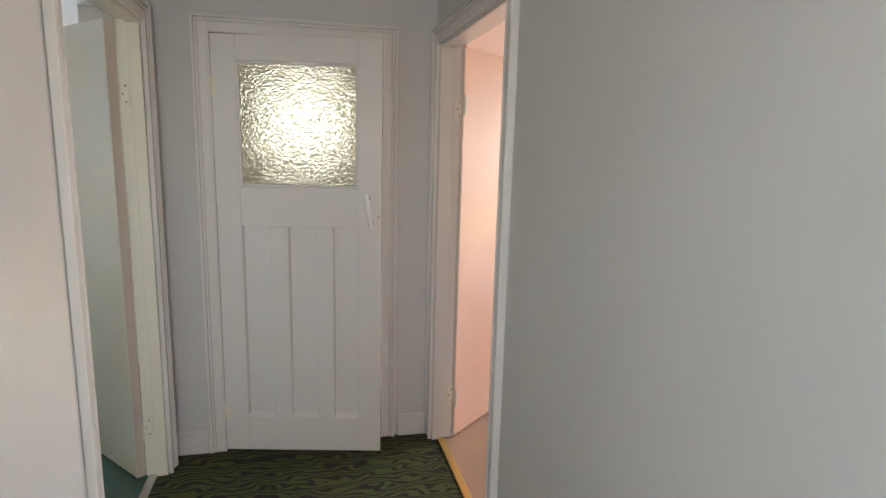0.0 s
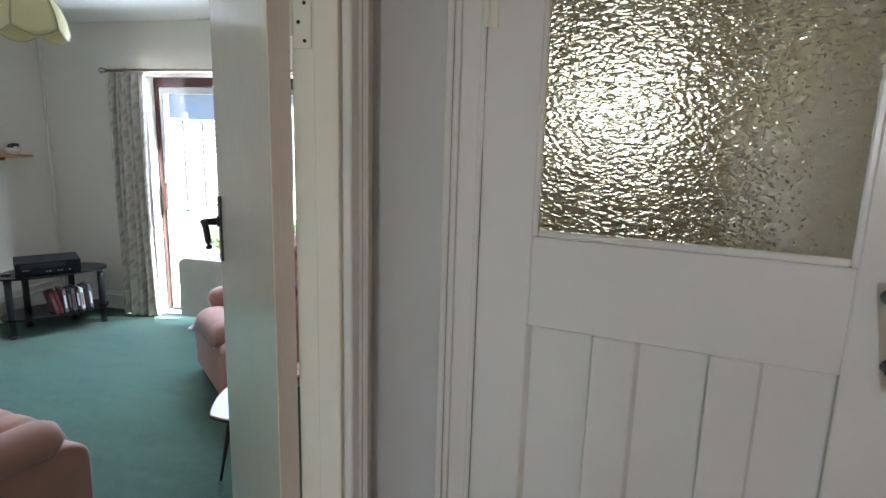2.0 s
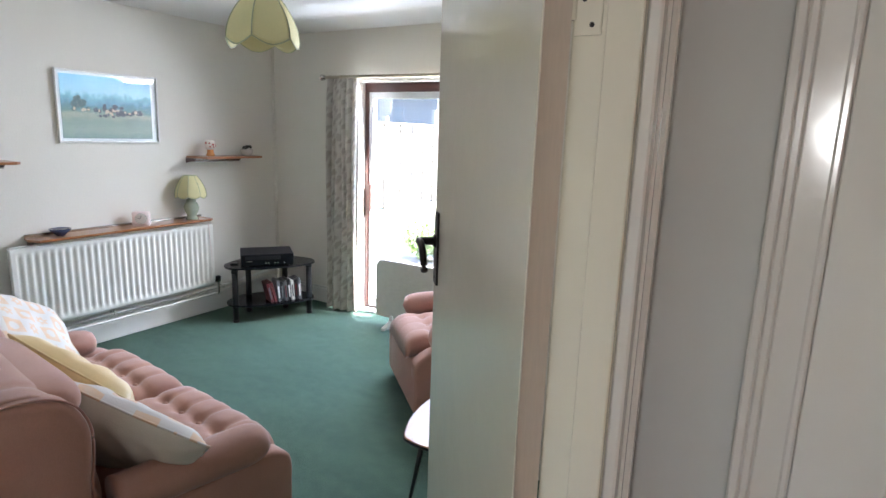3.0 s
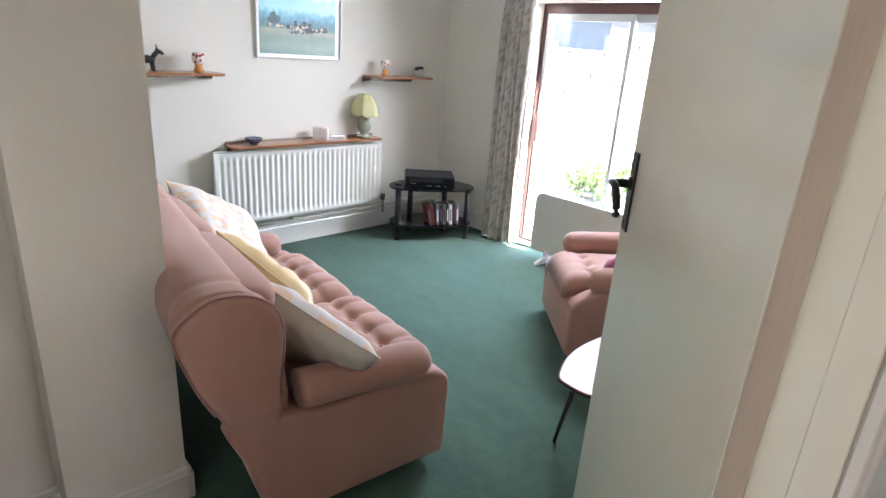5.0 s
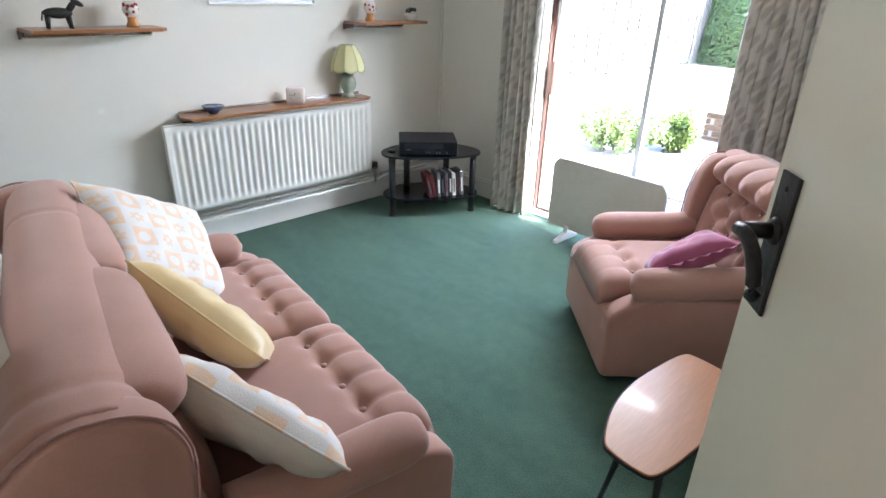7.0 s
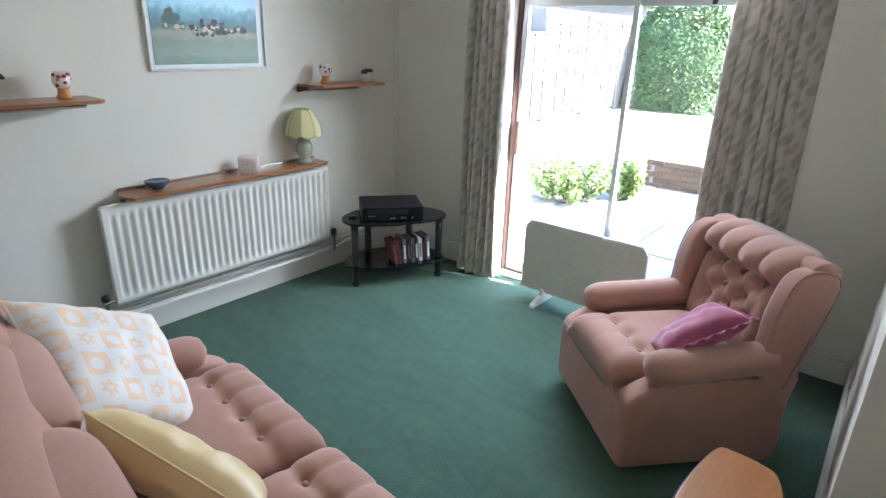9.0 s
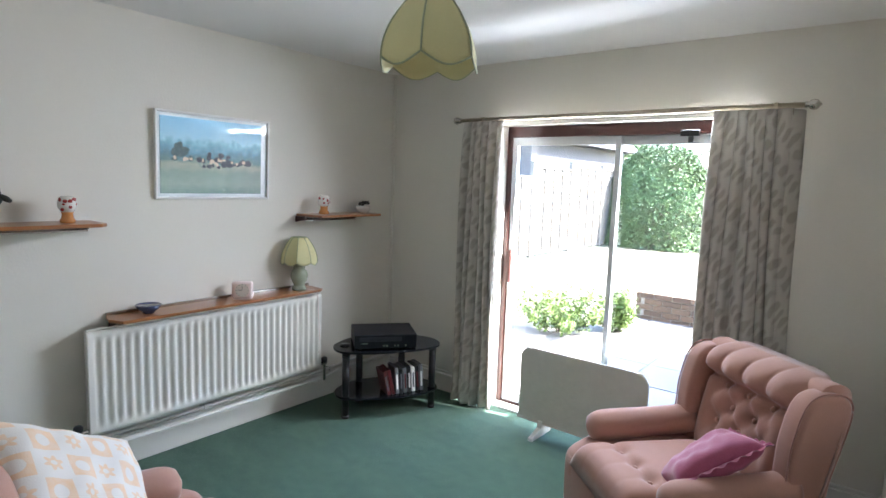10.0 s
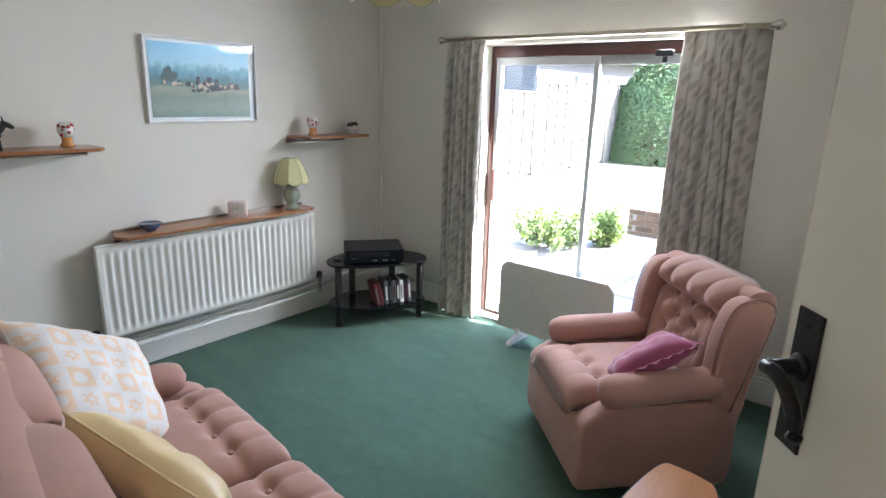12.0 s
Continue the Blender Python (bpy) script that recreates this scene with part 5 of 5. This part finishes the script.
def donkey():
    """Small bronze figure of a donkey, one plain mesh."""
    bm = bmesh.new()
    for x, y in ((-0.045, 0.012), (-0.04, -0.012), (0.035, 0.012), (0.042, -0.012)):
        add_rod(bm, (x * 1.15, y, 0), (x, y, 0.055), 0.006, 0.010, 8)
    def ell(c, r, tilt=0):
        q = Euler((0, tilt, 0)).to_matrix()
        add_lathe(bm, [(math.sin(math.pi * i / 10) * r[1] + 0.0005, -math.cos(math.pi * i / 10) * r[0]) for i in range(11)], c, 12, q @ Euler((0, math.pi / 2, 0)).to_matrix())
    ell((0, 0, 0.068), (0.060, 0.024))
    ell((0.058, 0, 0.095), (0.035, 0.014), -0.9)
    ell((0.085, 0, 0.112), (0.028, 0.012), 0.55)
    for y in (0.009, -0.009):
        add_rod(bm, (0.072, y, 0.12), (0.068, y * 1.6, 0.152), 0.005, 0.0015, 6)
    add_rod(bm, (-0.058, 0, 0.075), (-0.068, 0, 0.035), 0.003, 0.004, 6)
    solo("donkey_figure", bm, BRONZE, pose(WX + 0.14, 3.42, 1.285, 0, 0, 78), "small dark bronze donkey figure on a shelf", "figurine", "shelf ornaments", smooth=True)


donkey()


# ---- corner stand ----
def tv_stand():
    cx, cy = -4.0, 5.46
    s = thing("tv_stand", pose(cx, cy, 0, 0, 0, 58), "black glass corner stand on tubular black legs", "tv stand")
    top = smooth_line([(-0.30, 0.12), (-0.355, 0.02), (-0.33, -0.10), (-0.20, -0.16), (0.0, -0.18), (0.20, -0.16), (0.33, -0.10), (0.355, 0.02), (0.30, 0.12), (0.16, 0.22), (-0.16, 0.22)], 4)
    low = [(x * 0.97, y * 0.95) for x, y in top]
    part("top_shelf", prism(top, "z", 0.432, 0.446, 0.003, 2), BLACKGL, s, "black glass top")
    part("lower_shelf", prism(low, "z", 0.130, 0.143, 0.002, 2), BLACKGL, s, "black glass lower shelf")
    for x, y in ((-0.29, -0.085), (0.30, -0.055), (0.15, 0.17), (-0.15, 0.17)):
        leg = rod((x, y, 0), (x, y, 0.436), 0.023, n=16)
        for z in (0.0, 0.12, 0.40):
            add_rod(leg, (x, y, z), (x, y, z + 0.02), 0.026, n=16)
        part("leg", leg, BLACKM, s, "", True)


tv_stand()
vcr = thing("video_recorder", pose(-4.03, 5.45, 0.446, 0, 0, 51), "black video recorder on the corner stand", "video recorder")
part("case", box((-0.20, -0.15, 0.008), (0.20, 0.15, 0.098), 0.005), PLASTIC, vcr)
fr = part("front_panel", box((-0.198, -0.158, 0.010), (0.198, -0.149, 0.096), 0.003), BLACKGL, vcr, "glossy black front with small buttons")
part("flap", box((-0.17, -0.161, 0.056), (0.10, -0.157, 0.086), 0.002, 1), PLASTIC, fr)
for i, x in enumerate((-0.02, 0.0, 0.05, 0.07, 0.12)):
    part("button", box((x, -0.1605, 0.022), (x + 0.012, -0.157, 0.034)), CHROME, fr)
part("maker_bar", box((-0.16, -0.1595, 0.042), (-0.115, -0.157, 0.048)), CHROME, fr)
for x in (-0.16, 0.16):
    for y in (-0.12, 0.12):
        part("foot", rod((x, y, 0), (x, y, 0.009), 0.012), BLACKM, vcr)
solo("coaster", lathe([(0.03, 0), (0.032, 0.004), (0.03, 0.009)], n=18), BLACKM, pose(-4.17, 5.24, 0.446), "small round black puck on the stand", "coaster", smooth=True)
cases = (MAROON, MAROON, GREYCARD, BLACKM, GREYCARD, BLACKM, WHITEF, BLACKM, GREYCARD)
for i, mt in enumerate(cases):
    c = thing("disc_case", pose(-3.955 + 0.0115 * i, 5.405 + 0.0268 * i, 0.143, 0, (-13 if i < 2 else -4), 66), "slim disc case standing on the lower shelf", "disc case", "row of disc cases")
    part("sleeve", box((-0.012, -0.068, 0), (0.012, 0.06, 0.165 + 0.006 * (i % 3)), 0.0015, 1), mt, c)
    part("spine_label", box((-0.0055, -0.0695, 0.03), (0.0055, -0.0675, 0.13)), (GREYCARD, MAROON, WHITEF)[i % 3], c, "printed spine label")

# ---- heater ----
heat = thing("panel_heater", pose(-2.78, 5.805, 0, 0, 0, -1) @ Matrix.Diagonal((0.955, 1, 1.03, 1)), "pale cream flat panel heater on plastic feet", "heater")
out = smooth_line([(-0.405, 0.085), (-0.36, 0.075), (0.36, 0.075), (0.405, 0.085), (0.41, 0.12), (0.41, 0.44), (0.404, 0.475), (0.388, 0.498), (0.36, 0.51), (0.32, 0.515), (-0.32, 0.515), (-0.36, 0.51), (-0.388, 0.498), (-0.404, 0.475), (-0.41, 0.44), (-0.41, 0.12)], 3)
part("panel", prism(out, "y", -0.016, 0.016, 0.007), HEATER, heat)
part("rim", tube([(x, -0.012, z) for x, z in out + out[:1]], 0.005, 6), HEATER, heat, "", True)
for x in (-0.25, 0.25):
    bm = prism([(-0.13, 0.0), (0.10, 0.0), (0.10, 0.018), (0.03, 0.05), (0.022, 0.09), (-0.022, 0.09), (-0.03, 0.05), (-0.13, 0.018)], "x", x - 0.016, x + 0.016, 0.003)
    part("foot", bm, WHITEF, heat, "white plastic foot")

# ---- side table ----
tab = thing("side_table", pose(-1.575, 4.235, 0), "small teak table with a boat-shaped top on black legs", "side table")
topo = smooth_line([(-0.012, -0.312), (0.06, -0.318), (0.108, -0.295), (0.132, -0.16), (0.138, 0.0), (0.118, 0.16), (0.082, 0.278), (0.03, 0.306), (-0.05, 0.314), (-0.095, 0.298), (-0.122, 0.17), (-0.134, 0.0), (-0.112, -0.15), (-0.055, -0.285)], 5)
part("tabletop", prism(topo, "z", 0.352, 0.37, 0.004), TEAKTOP, tab, "glossy teak veneer top")
part("edge_band", tube([(x, y, 0.361) for x, y in topo + topo[:1]], 0.006, 6), PLASTIC, tab, "thin black edge band", True)
for x, y, fx, fy in ((-0.04, -0.15, -0.085, -0.195), (0.07, -0.17, 0.105, -0.22), (-0.06, 0.17, -0.09, 0.225), (0.05, 0.16, 0.085, 0.21)):
    part("leg", rod((fx, fy, 0), (x, y, 0.353), 0.007, 0.014, 12), BLACKM, tab, "tapered black leg", True)

# ---- ceiling lamp ----
cl = thing("ceiling_lamp", pose(-2.79, 4.355, 0), "hanging scalloped olive linen lampshade", "ceiling lamp")
cloth, fn, _, _ = scallop_shade(0.060, 0.178, 0.225, 6, 0.036, 0)
sh = part("shade", cloth, LINEN, cl, "olive linen panels with green braid", True, pose(0, 0, 1.945))
shade_trim(sh, fn, 6, 0.0035)
part("top_ring", lathe([(0.060, 0.222), (0.063, 0.227), (0.05, 0.23)], n=24), TRIMM, sh, "", True)
part("flex", rod((0, 0, 2.12), (0, 0, H), 0.0035), WHITEP, cl, "white flex")
part("bulb", lathe([(0.012, 2.0), (0.03, 2.02), (0.03, 2.05), (0.014, 2.09), (0.016, 2.15)], n=14), PORCELAIN, cl, "", True)
part("ceiling_rose", lathe([(0.02, H - 0.03), (0.045, H - 0.012), (0.045, H)], n=18), WHITEP, cl, "white ceiling rose", True)

# ---- small wall things ----
sk = thing("wall_socket", pose(EX - 0.0, 5.72, 0.20), "white wall socket low beside the armchair", "socket")
part("plate", box((-0.012, -0.073, -0.043), (0.0, 0.073, 0.043), 0.004), WHITEP, sk)
for y in (-0.035, 0.035):
    part("switch", box((-0.015, y - 0.008, 0.012), (-0.011, y + 0.008, 0.028), 0.002, 1), WHITEF, sk)


# ---- kitchen diner seen through its doorway ----
def dining_table():
    t = thing("dining_table", pose(2.62, 4.55, 0), "round dining table with a pale top and wooden legs", "table")
    part("tabletop", lathe([(0.47, 0.722), (0.50, 0.728), (0.50, 0.742), (0.48, 0.748)], n=40), TABLETOPK, t, "", True)
    part("apron", lathe([(0.40, 0.64), (0.40, 0.722)], n=40), ENDGRAIN, t, "", True)
    for x, y in ((-0.3, -0.3), (0.3, -0.3), (-0.3, 0.3), (0.3, 0.3)):
        part("leg", rod((x * 1.1, y * 1.1, 0), (x, y, 0.72), 0.016, 0.026), ENDGRAIN, t, "", True)


dining_table()
ch = thing("dining_chair", pose(2.15, 4.0, 0, 0, 0, -40), "wooden dining chair with a black seat pad", "chair")
part("seat", box((-0.2, -0.2, 0.43), (0.2, 0.2, 0.47), 0.015), DARKCLOTH, ch, "black seat pad")
for x, y, h in ((-0.18, -0.18, 0.84), (0.18, -0.18, 0.84), (-0.18, 0.18, 0.43), (0.18, 0.18, 0.43)):
    part("leg", rod((x * 1.1, y * 1.1, 0), (x, y, h), 0.015, 0.018), ENDGRAIN, ch, "", True)
part("backrest", box((-0.18, -0.195, 0.68), (0.18, -0.165, 0.82), 0.01), ENDGRAIN, ch)
part("stretcher", rod((-0.19, 0, 0.2), (0.19, 0, 0.2), 0.01), ENDGRAIN, ch)
cup = thing("larder_cupboard", pose(2.35, 5.25, 0), "tall white painted larder cupboard", "cupboard")
part("body", box((0.0, -0.02, 0.0), (1.0, 0.29, 1.98), 0.004), GLOSS, cup)
for z0, z1 in ((0.08, 0.98), (1.0, 1.82)):
    dd = part("door", box((0.03, -0.042, z0), (0.50, -0.022, z1), 0.004), GLOSS, cup)
    part("handle", tube([(0.08, -0.042, z1 - 0.42 + 0.25 * (z0 > 0.5)), (0.08, -0.07, z1 - 0.41 + 0.25 * (z0 > 0.5)), (0.08, -0.07, z1 - 0.33 + 0.25 * (z0 > 0.5)), (0.08, -0.042, z1 - 0.32 + 0.25 * (z0 > 0.5))], 0.005), IRON, dd, "black iron handle")
ov = thing("cooker", pose(2.0, 5.2, 0), "black and steel cooker below the window", "cooker")
part("body", box((-0.28, -0.02, 0.0), (0.30, 0.34, 0.90), 0.005), PLASTIC, ov)
part("oven_door", box((-0.26, -0.045, 0.15), (0.28, -0.022, 0.66), 0.005), BLACKGL, ov)
part("handle", rod((-0.22, -0.07, 0.68), (0.24, -0.07, 0.68), 0.01), CHROME, ov)
part("fascia", box((-0.28, -0.04, 0.74), (0.30, -0.022, 0.86), 0.003), CHROME, ov)
tw = thing("tea_towel", pose(2.10, 5.12, 0.70), "white tea towel with dark stripes hanging on the cooker", "towel")
for i in range(9):
    z = -0.02 - 0.035 * i
    part("stripe", box((-0.09, -0.012 + 0.002 * (i % 2), z + 0.30), (0.09, 0.0, z + 0.335)), TOWEL if i % 2 else DARKCLOTH, tw)
bl = thing("roman_blind", pose(3.57, 3.9, 0), "pinkish fabric blind half drawn over the kitchen window", "blind")
for i in range(9):
    part("fold", box((-0.012, -0.8, 1.28 + 0.085 * i), (0.006, 0.8, 1.36 + 0.085 * i), 0.006, 1), WOODB, bl)


# ---- the garden ----
GZ = -0.14
solo("ground", box((-60, NY + 0.25, GZ - 0.5), (60, 90, GZ)), GRASS, Matrix(), "sun-bleached dry lawn of the garden", "lawn", kind="structure")
solo("house_wall_wing", box((-0.62, 6.3, GZ), (4.5, 9.3, 2.35)), RENDER, Matrix(), "rendered wing of the house", "house wall", kind="structure")
solo("house_roof_main", box((-9.0, -3.0, 2.45), (6.0, 6.26, 2.9)), RENDER, Matrix(), "upper storey of the house", "house wall", kind="structure")
pav = thing("pavement", pose(0, 0, GZ), "pale concrete paving slabs outside the garden door", "paving", kind="structure")
slab_mesh = mesh_of("slab", box((0.006, 0.006, 0.0), (0.594, 0.594, 0.03), 0.005, 1), SLAB)
for i in range(8):
    for j in range(7):
        sl = new("slab", slab_mesh)
        sl.parent = pav
        sl.matrix_basis = pose(-4.9 + 0.6 * i, NY + 0.27 + 0.6 * j, 0.001 * ((i * 7 + j * 3) % 4), 0, 0, 0)
step = solo("door_step", box((WIN0 - 0.1, NY + 0.255, GZ), (WIN1 + 0.1, NY + 0.55, -0.03), 0.01), SLAB, Matrix(), "concrete step below the garden door", "step", kind="structure")


def leaf_cloud(count, seed, where, size, name, mat, parent, label=""):
    rnd = random.Random(seed)
    vs, fs = [], []
    for i in range(count):
        c, nrm = where(rnd)
        q = (nrm + Vector((rnd.uniform(-0.8, 0.8), rnd.uniform(-0.8, 0.8), rnd.uniform(-0.5, 0.9)))).to_track_quat("Z", "Y").to_matrix() @ Euler((0, 0, rnd.uniform(0, 6.3))).to_matrix()
        s = size * rnd.uniform(0.6, 1.3)
        k = len(vs)
        for p in ((-0.5, 0, 0), (0, -0.28, 0.10), (0.55, 0, -0.08), (0, 0.28, 0.10)):
            vs.append(tuple(c + q @ (Vector(p) * s)))
        fs.append((k, k + 1, k + 2, k + 3))
    me = bpy.data.meshes.new(name)
    me.from_pydata(vs, [], fs)
    me.materials.append(mat)
    ob = new(name, me)
    ob.parent = parent
    return tagged(ob, label, kind="stuff")


def hedge():
    h = thing("hedge", pose(-6.7, 19.6, GZ), "tall clipped green hedge at the garden's end", "hedge")
    hx, hy, hz = 1.55, 1.3, 2.98
    def on(rnd):
        while True:
            p = Vector((rnd.uniform(-1, 1), rnd.uniform(-1, 1), rnd.uniform(0, 1)))
            m = (abs(p.x) ** 2.35 + abs(p.y) ** 2.35 + abs(p.z) ** 2.35) ** (1 / 2.35)
            if m < 0.2:
                continue
            p = p / m * rnd.uniform(0.90, 1.0)
            w = 1 + 0.07 * noise.noise((p.x * 3, p.y * 3, p.z * 4))
            nrm = Vector((p.x ** 3, p.y ** 3, p.z ** 3)).normalized()
            return Vector((p.x * hx * w, p.y * hy * w, max(0.05, p.z * hz * w))), nrm
    leaf_cloud(34000, 11, on, 0.085, "foliage", LEAF, h, "dense small clipped leaves")
    for i in range(6):
        x = -1.0 + 0.4 * i
        part("trunk", rod((x, 0, 0), (x * 0.7 + 0.1, 0.1, 1.9), 0.05, 0.02, 7), TWIG, h)
    # Solid bark-coloured core, added so gaps between the leaves stay dark.
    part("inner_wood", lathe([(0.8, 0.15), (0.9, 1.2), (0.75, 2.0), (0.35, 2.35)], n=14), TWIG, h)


hedge()


def shrub(x, y, r, h, seed, label):
    s = thing("shrub", pose(x, y, GZ), label, "shrub", "low shrubs by the paving")
    rnd = random.Random(seed)
    tips = []
    for i in range(26):
        a, rr = rnd.uniform(0, 6.3), r * rnd.uniform(0.2, 1.0)
        tip = Vector((rr * math.cos(a), rr * math.sin(a), h * rnd.uniform(0.45, 1.0)))
        tips.append(tip)
        if i < 14:
            part("stem", rod((0.2 * tip.x, 0.2 * tip.y, 0), tip, 0.006, 0.002, 5), TWIG, s)
    def at(rnd):
        t = rnd.choice(tips)
        k = rnd.uniform(0.35, 1.05)
        p = Vector((t.x * (0.2 + 0.8 * k), t.y * (0.2 + 0.8 * k), t.z * k)) + Vector((rnd.gauss(0, 0.035), rnd.gauss(0, 0.035), rnd.gauss(0, 0.03)))
        return p, Vector((t.x, t.y, 0.3))
    leaf_cloud(2600, seed, at, 0.05, "foliage", LEAF2, s, "loose yellow-green leaves")


shrub(-4.30, 8.60, 0.58, 0.50, 3, "loose yellow-green shrub beside the paving")
shrub(-3.83, 9.05, 0.22, 0.50, 5, "smaller straggly shrub beside the paving")


def fence_panel(y0, y1, top, x=-7.9):
    f = thing("fence_panel", pose(x, y0, GZ), "sun-bleached wooden lap fence panel", "fence", "fence along the garden")
    w = y1 - y0
    part("post", box((-0.05, -0.05, 0), (0.05, 0.05, top + 0.12), 0.01), FENCE, f)
    n = 15
    hgt = (top - 0.1) / n
    board = mesh_of("lap_board", prism([(0.0, 0.0), (0.036, 0.0), (0.004, hgt + 0.02), (0.0, hgt + 0.02)], "y", 0.05, w - 0.05), FENCE)
    for i in range(n):
        b = new("lap_board", board)
        b.parent = f
        b.matrix_basis = pose(0, 0, 0.06 + i * hgt)
    for k in range(5):
        yy = 0.07 + (w - 0.14) * k / 4
        part("batten", box((0.03, yy - 0.02, 0.05), (0.06, yy + 0.02, top - 0.02)), FENCE, f)
    part("cap", box((-0.03, 0.05, top - 0.03), (0.055, w - 0.05, top + 0.005), 0.004, 1), FENCE, f)


yy = 6.4
for i in range(8):
    fence_panel(yy, yy + 1.96, 1.86 + (0.22 if yy > 14 else 0.0) + (0.08 if yy > 16 else 0))
    yy += 1.97


def low_wall():
    w = thing("garden_wall", pose(-3.90, 9.95, GZ), "low brown stone garden wall", "garden wall")
    part("core", box((0.01, 0.015, 0), (3.0, 0.215, 0.33)), MORTAR, w)
    stone = mesh_of("brick", box((0, 0, 0), (0.215, 0.06, 0.065), 0.006, 1), BRICK)
    for r in range(5):
        for i in range(13):
            b = new("brick", stone)
            b.parent = w
            b.matrix_basis = pose(0.225 * i + (0.11 if r % 2 else 0.0), -0.001 * (i % 3), 0.005 + 0.073 * r)
    for r in range(5):
        b = new("brick", stone)
        b.parent = w
        b.matrix_basis = pose(0.06, 0.008, 0.005 + 0.073 * r, 0, 0, 90)


low_wall()
solo("backdrop_shed", add_prism(box((-13.5, 17.0, GZ), (-9.5, 24.0, 2.9)), [(-14.0, 2.8), (-9.0, 2.8), (-11.5, 5.2)], "y", 16.6, 24.4), ROOF, Matrix(), "dark felted shed roofs beyond the fence", "shed", kind="structure")


def far_tree(x, y, r, h, seed):
    t = thing("tree", pose(x, y, GZ), "broad green garden tree beyond the fence", "tree", "trees beyond the garden")
    part("trunk", rod((0, 0, 0), (0.1, 0, h * 0.6), 0.22, 0.1, 9), TWIG, t)
    rnd0 = random.Random(seed)
    cl = [(Vector((rnd0.gauss(0, r * 0.5), rnd0.gauss(0, r * 0.5), h * rnd0.uniform(0.4, 0.95))), r * rnd0.uniform(0.25, 0.5)) for _ in range(16)]
    for c, rr in cl[:7]:
        part("limb", rod((0.05, 0, h * 0.35), c, 0.07, 0.02, 6), TWIG, t)
    def at(rnd):
        c, rr = rnd.choice(cl)
        d = Vector((rnd.gauss(0, 1), rnd.gauss(0, 1), rnd.gauss(0, 1))).normalized()
        return c + d * rr * rnd.uniform(0.75, 1.0), d
    leaf_cloud(6000, seed, at, 0.2, "crown", LEAF, t, "uneven leafy crown")


far_tree(-12.0, 27.0, 2.4, 4.2, 21)
far_tree(-5.0, 30.0, 3.0, 5.0, 22)
